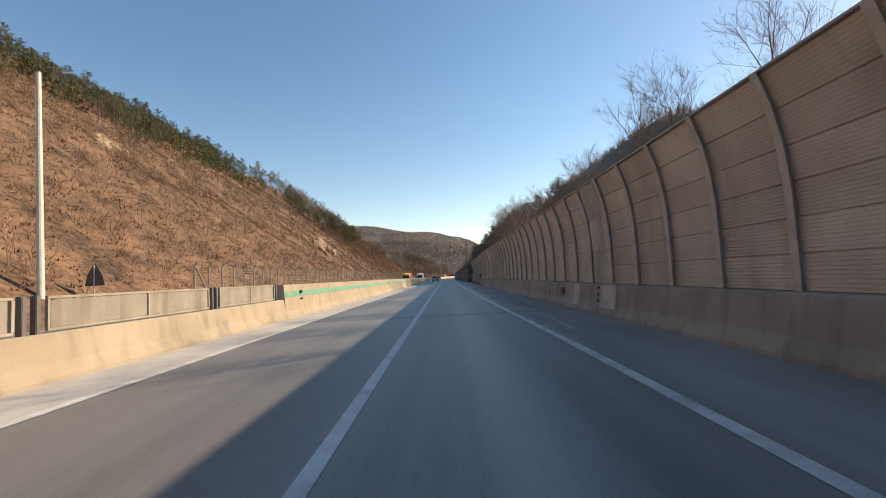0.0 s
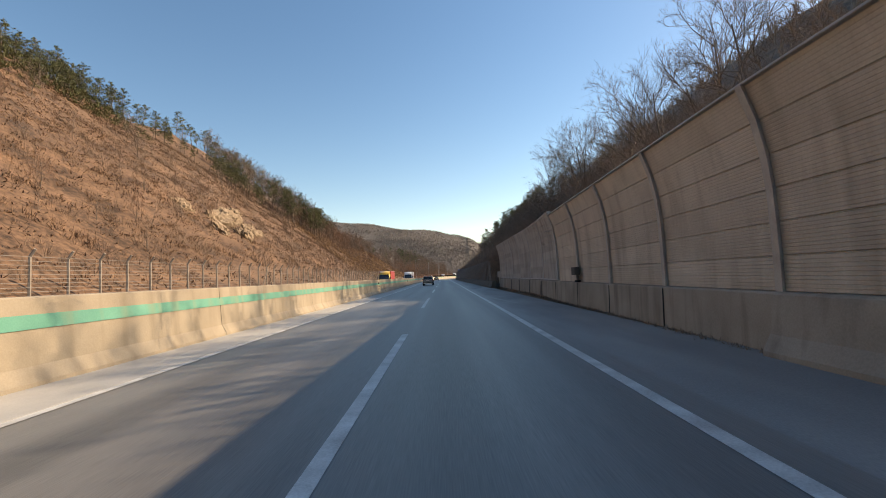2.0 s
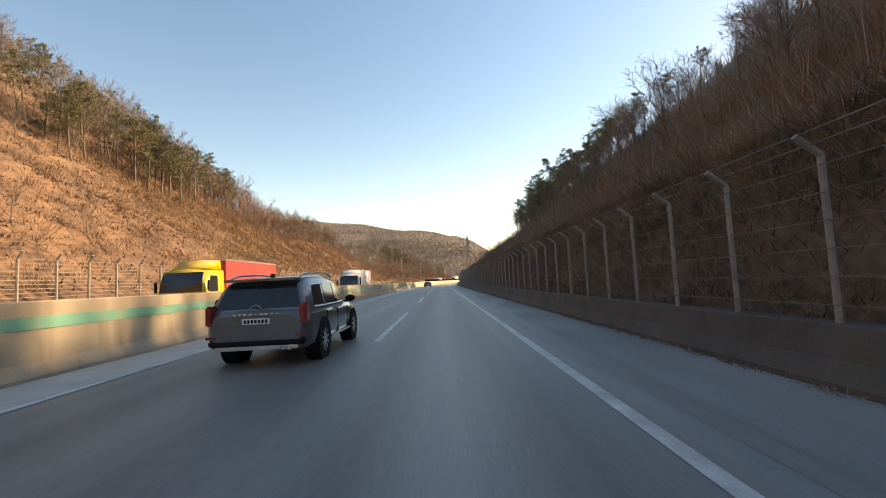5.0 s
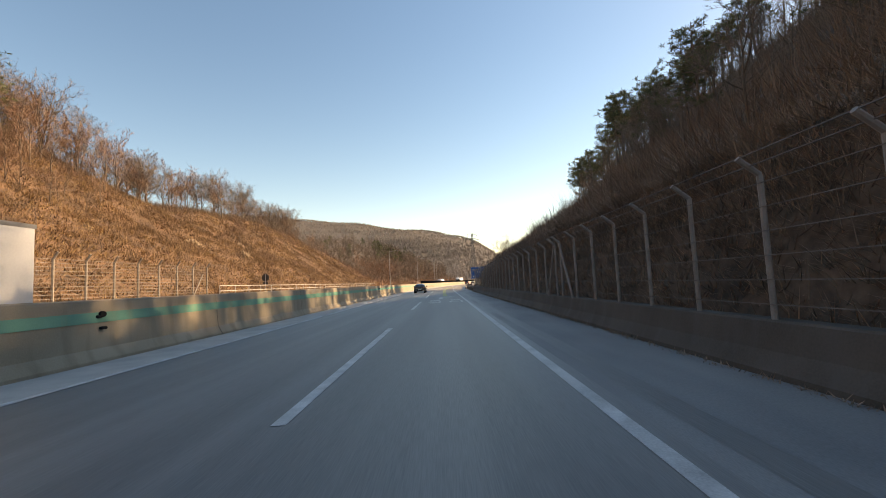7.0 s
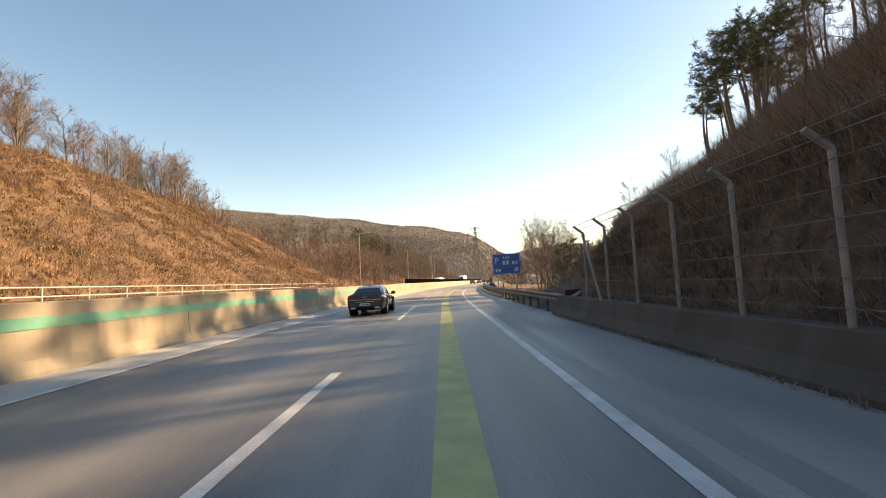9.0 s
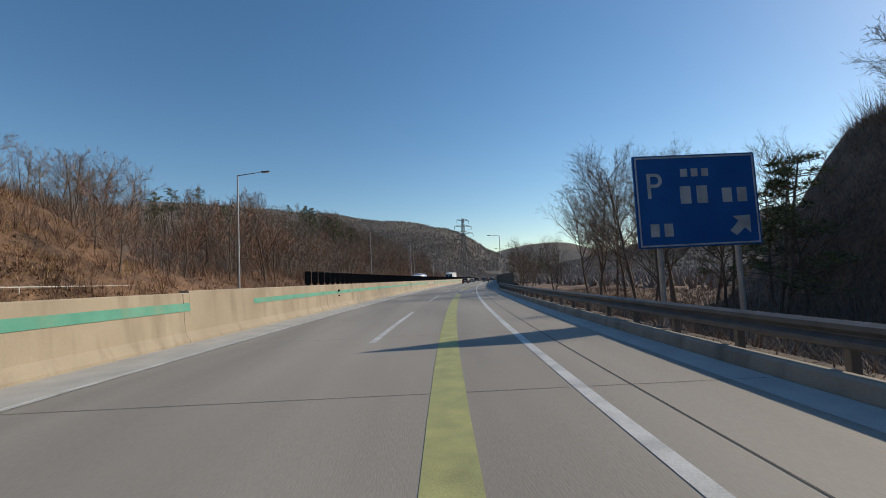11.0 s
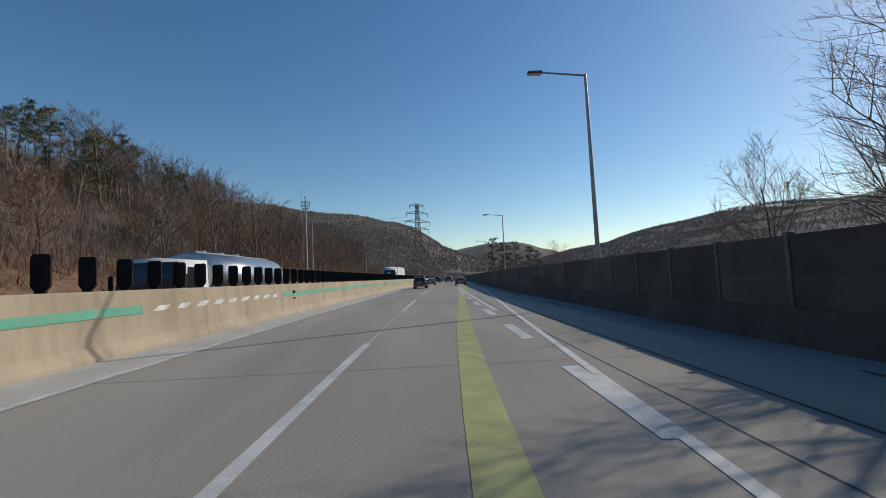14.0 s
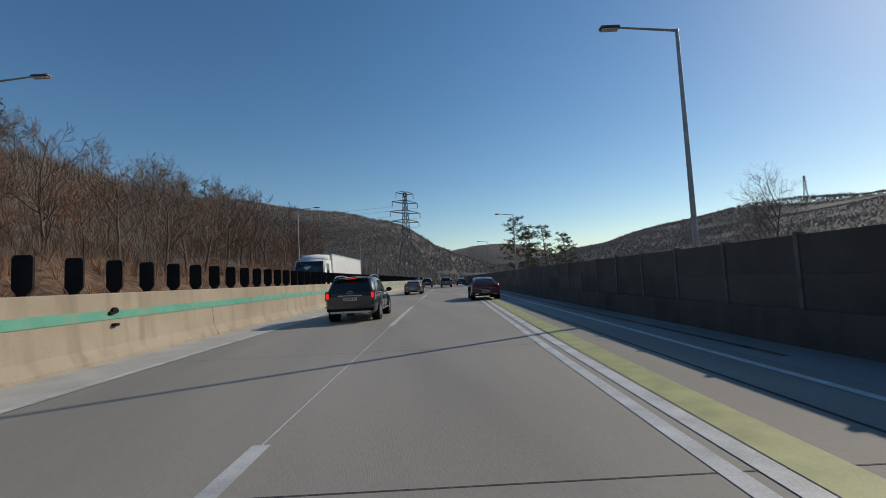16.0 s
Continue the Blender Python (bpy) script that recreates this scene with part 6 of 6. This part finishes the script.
# ---- paint on the road ----
GUIDE = [(200, 1.98), (240, 1.95), (275, 1.85), (312, 1.83), (325, 2.15), (332, 2.4), (338, 2.68), (350, 3.2), (356, 3.55), (364, 4.22), (372, 4.42), (400, 5.1), (430, 5.8)]
for a, b, w in ((201.5, 291.5, 0.46), (307.2, 430, 0.46)):
    tagged(sweep("guide_line", [(-w / 2, 0.005), (w / 2, 0.005)], a, b, 2.5, GREENLINE, closed=False, drift=GUIDE), "broad yellow-green exit guide line painted on the lane", "road marking", kind="structure")
tagged(stripe("exit_line_outer", 0.0, 0.2, 338, END, PAINT, 0.0075, [(338, 4.03), (353, 4.06), (361, 3.86), (373, 4.05), (400, 4.6), (430, 5.3)]), "white solid line beside the exit lane", "road marking", kind="structure")
tagged(stripe("exit_line_inner", 0.0, 0.17, 354, END, PAINT, 0.006, [(354, 3.5), (373, 3.74), (400, 4.25), (430, 4.95)]), "white solid line beside the through lane", "road marking", kind="structure")
exit_dashes = thing("exit_dashes", "short broad white dashes at the exit lane", "road marking", kind="structure")
for k in range(5):
    o = stripe("dash", 3.68, 0.28, 323.5 + 6.0 * k, 326.5 + 6.0 * k, PAINT, 0.007)
    o.parent = exit_dashes
tagged(stripe("exit_edge_line", 6.35, 0.14, 322, END, OLDPAINT, 0.006, [(322, -2.7), (360, -0.3), (380, 0)]), "worn edge line of the exit lane", "road marking", kind="structure")
JOINT = mat("joint_filler", (0.02, 0.02, 0.02), (0.05, 0.05, 0.05), 0.8, 3, 30, 0.0)
tagged(stripe("joint_mid", 0.0, 0.02, 290, END, OLDPAINT, 0.004), "pale sealed joint between the lanes", "joint", kind="structure")
tagged(stripe("joint_right", 4.28, 0.025, 236, END, JOINT, 0.004), "dark joint along the shoulder", "joint", kind="structure")
# Gutter-pale strip; sunlight passing below the guard rail is put into its tone.
tagged(stripe("sun_drain_strip", 5.85, 0.58, 236, 303, GUTTER, 0.004), "pale concrete drain strip along the kerb, sunlight in its colour", "gutter", kind="structure")
tagged(stripe("joint_outer", 5.3, 0.05, 318, END, JOINT, 0.0045, [(318, 0.0), (327, 0.05), (334, -0.03), (345, 0.04), (356, -0.02), (368, 0.05), (400, 0.3)]), "rough tarred joint along the exit lane", "joint", kind="structure")
slab_joints = thing("slab_joints", "sawn joints across the concrete slabs", "joint", kind="structure")
for k in range(40):
    s = 237.0 + 6.0 * k
    a, b, c_, d_ = at(s, -4.75, 0.0045), at(s, 6.55, 0.0045), at(s + 0.012, 6.55, 0.0045), at(s + 0.012, -4.75, 0.0045)
    o = obj("joint", [a, b, c_, d_], [(0, 1, 2, 3)], JOINT)
    o.parent = slab_joints

JOINTSTEEL = mat("dark_joint_steel", (0.05, 0.05, 0.05), (0.1, 0.1, 0.1), 0.5, 3, 30, 0.05, 0.5)
finger = thing("expansion_joint", "toothed steel expansion joint across the road", "expansion joint", kind="structure")
bm = bmesh.new()
box(bm, -4.7, 6.0, 6.72, 6.84, -0.05, 0.003)
box(bm, -4.7, 6.0, 7.1, 7.22, -0.05, 0.003)
part("steel_edge", bm, SHOULDER, finger)
TOOTH = prism([(0, 6.84, 0.0035), (0.07, 7.07, 0.0035), (0.14, 6.84, 0.0035)], (0, 0, 1), 0.03)
tooth_mesh = bpy.data.meshes.new("tooth")
TOOTH.to_mesh(tooth_mesh)
TOOTH.free()
tooth_mesh.materials.append(JOINTSTEEL)
for k in range(74):
    piece("tooth", tooth_mesh, finger, pose(-4.6 + 0.142 * k, 0, 0))


def road_arrow(s, off, label):
    """A straight-on stem that turns right into a broad head."""
    bm = bmesh.new()
    outer = [(0.0, 0.0), (-0.02, 3.4), (0.1, 4.1), (0.5, 4.45), (0.95, 4.5), (0.95, 5.2), (1.55, 4.35), (0.95, 3.3), (0.95, 4.0), (0.62, 3.95), (0.42, 3.7), (0.36, 3.2), (0.34, 0.0)]
    q = [at(s + y, off + x, 0.0065) for x, y in outer]
    bm.faces.new([bm.verts.new(p) for p in q])
    bmesh.ops.triangulate(bm, faces=bm.faces)
    t = thing("turn_arrow", label, "road marking", kind="structure")
    part("arrow_paint", bm, OLDPAINT if s > 250 else PAINT, t)


road_arrow(194.4, 1.42, "white right-turn arrow painted on the lane")
road_arrow(300.2, 1.55, "worn white right-turn arrow painted on the lane")


# strokes of each character: corners across (0 to 1) and along the lane (0 near, 1 far)
def bar(u0, u1, v0, v1):
    return [(u0, v0), (u1, v0), (u1, v1), (u0, v1)]


def hoop(u0, u1, v0, v1, w, h):
    return [bar(u0, u1, v0, v0 + h), bar(u0, u1, v1 - h, v1), bar(u0, u0 + w, v0 + h, v1 - h), bar(u1 - w, u1, v0 + h, v1 - h)]


def ring_strokes(u, v, ru, rv):
    out = []
    for k in range(10):
        a, b = 2 * math.pi * k / 10, 2 * math.pi * (k + 1) / 10
        out.append([(u + ru * q * math.cos(c), v + rv * q * math.sin(c)) for q, c in ((0.62, a), (1, a), (1, b), (0.62, b))])
    return out


STROKES = {
    "졸": [bar(0.08, 0.92, 0.94, 1.0), [(0.42, 0.94), (0.58, 0.94), (0.2, 0.76), (0.04, 0.76)], [(0.5, 0.9), (0.62, 0.88), (0.96, 0.76), (0.8, 0.76)], bar(0.43, 0.57, 0.62, 0.72), bar(0.0, 1.0, 0.55, 0.62), bar(0.1, 0.9, 0.4, 0.46), bar(0.76, 0.9, 0.29, 0.4), bar(0.1, 0.9, 0.22, 0.29), bar(0.1, 0.24, 0.07, 0.22), bar(0.1, 0.92, 0.0, 0.07)],
    "음": ring_strokes(0.5, 0.84, 0.4, 0.16) + [bar(0.0, 1.0, 0.54, 0.61)] + hoop(0.14, 0.86, 0.0, 0.42, 0.15, 0.08),
    "쉼": [[(0.3, 1.0), (0.44, 1.0), (0.14, 0.74), (0.0, 0.74)], [(0.34, 0.94), (0.46, 0.92), (0.72, 0.74), (0.58, 0.74)], bar(0.0, 0.74, 0.6, 0.67), bar(0.3, 0.44, 0.46, 0.6), bar(0.84, 0.98, 0.46, 1.0)] + hoop(0.2, 0.94, 0.0, 0.38, 0.14, 0.08),
    "터": [bar(0.0, 0.14, 0.12, 0.88), bar(0.14, 0.56, 0.8, 0.88), bar(0.14, 0.54, 0.46, 0.54), bar(0.14, 0.58, 0.12, 0.2), bar(0.6, 0.84, 0.46, 0.54), bar(0.84, 0.99, 0.0, 1.0)],
}


def road_words(s, label):
    """Two rows of two worn characters, the first row farther off."""
    t = thing("lane_lettering", label, "road marking", kind="structure")
    for ds, word in ((0.4, "쉼터"), (3.65, "졸음")):
        for x0, letter in zip((0.62, 2.28), word):
            bm = bmesh.new()
            for quad in STROKES[letter]:
                bm.faces.new([bm.verts.new(at(s + ds + 2.4 * v, x0 + 1.02 * u, 0.0065)) for u, v in quad])
            part("character", bm, OLDPAINT, t)


road_words(186.5, "worn white rest-area lettering painted on the lane")
road_words(292.3, "worn white rest-area lettering painted on the lane")
tagged(stripe("shoulder_rut", 4.35, 0.35, 100, 215, ASPHALT, 0.004), "dark tyre rut along the dusty shoulder", "rut", kind="structure")

# ---- rocks on the cut slope ----
for i, (s, off, size) in enumerate([(98, -29, 2.2), (101, -31.5, 3.0), (103.5, -28.5, 2.4), (106, -33, 3.2), (109, -30, 2.6), (95, -33, 2.2), (112, -34, 2.0), (46, -44, 2.0), (50, -46, 2.4), (205, -27, 1.4), (214, -25, 1.2), (221, -29, 1.3)]):
    rd = random.Random(i)
    bm = bmesh.new()
    bmesh.ops.create_icosphere(bm, subdivisions=4, radius=1)
    for v in bm.verts:
        q = v.co + Vector((i * 3.1, 0, 0))
        k = 1 + 0.4 * noise.noise(q * 1.6) + 0.28 * abs(noise.noise(q * 4)) + 0.16 * noise.cell(q * 5)
        v.co = Vector((v.co.x * 0.45, v.co.y * 1.1, v.co.z * 0.8)) * k * size
    p = at(s, off)
    rock = thing("rock_outcrop", "pale weathered rock outcrop on the cut slope", "rock", "slope rocks", m=Matrix.Translation((p.x, p.y, land(p.x, p.y) - 0.42 * size)) @ pose(0, 0, 0, 0, -30, rd.uniform(-20, 20)))
    part("stone", bm, ROCK, rock)

# faint traces of an older lane line on the shoulder
TRACE = mat("scraped_old_paint", (0.22, 0.22, 0.215), (0.42, 0.415, 0.4), 0.8, 2.0, 40, 0.15)
for a, b, w, path in ((1.5, 14.2, 0.13, [(1.5, 4.25), (4.4, 4.4), (7.2, 4.45), (10.5, 4.15), (14.2, 3.75)]), (60.5, 67.5, 0.22, [(60.5, 4.6), (67.5, 3.95)])):
    tagged(sweep("old_line", [(-w / 2, 0.006), (w / 2, 0.006)], a, b, 0.7, TRACE, closed=False, drift=path), "faint scraped trace of an old lane line on the shoulder", "road marking", kind="structure")
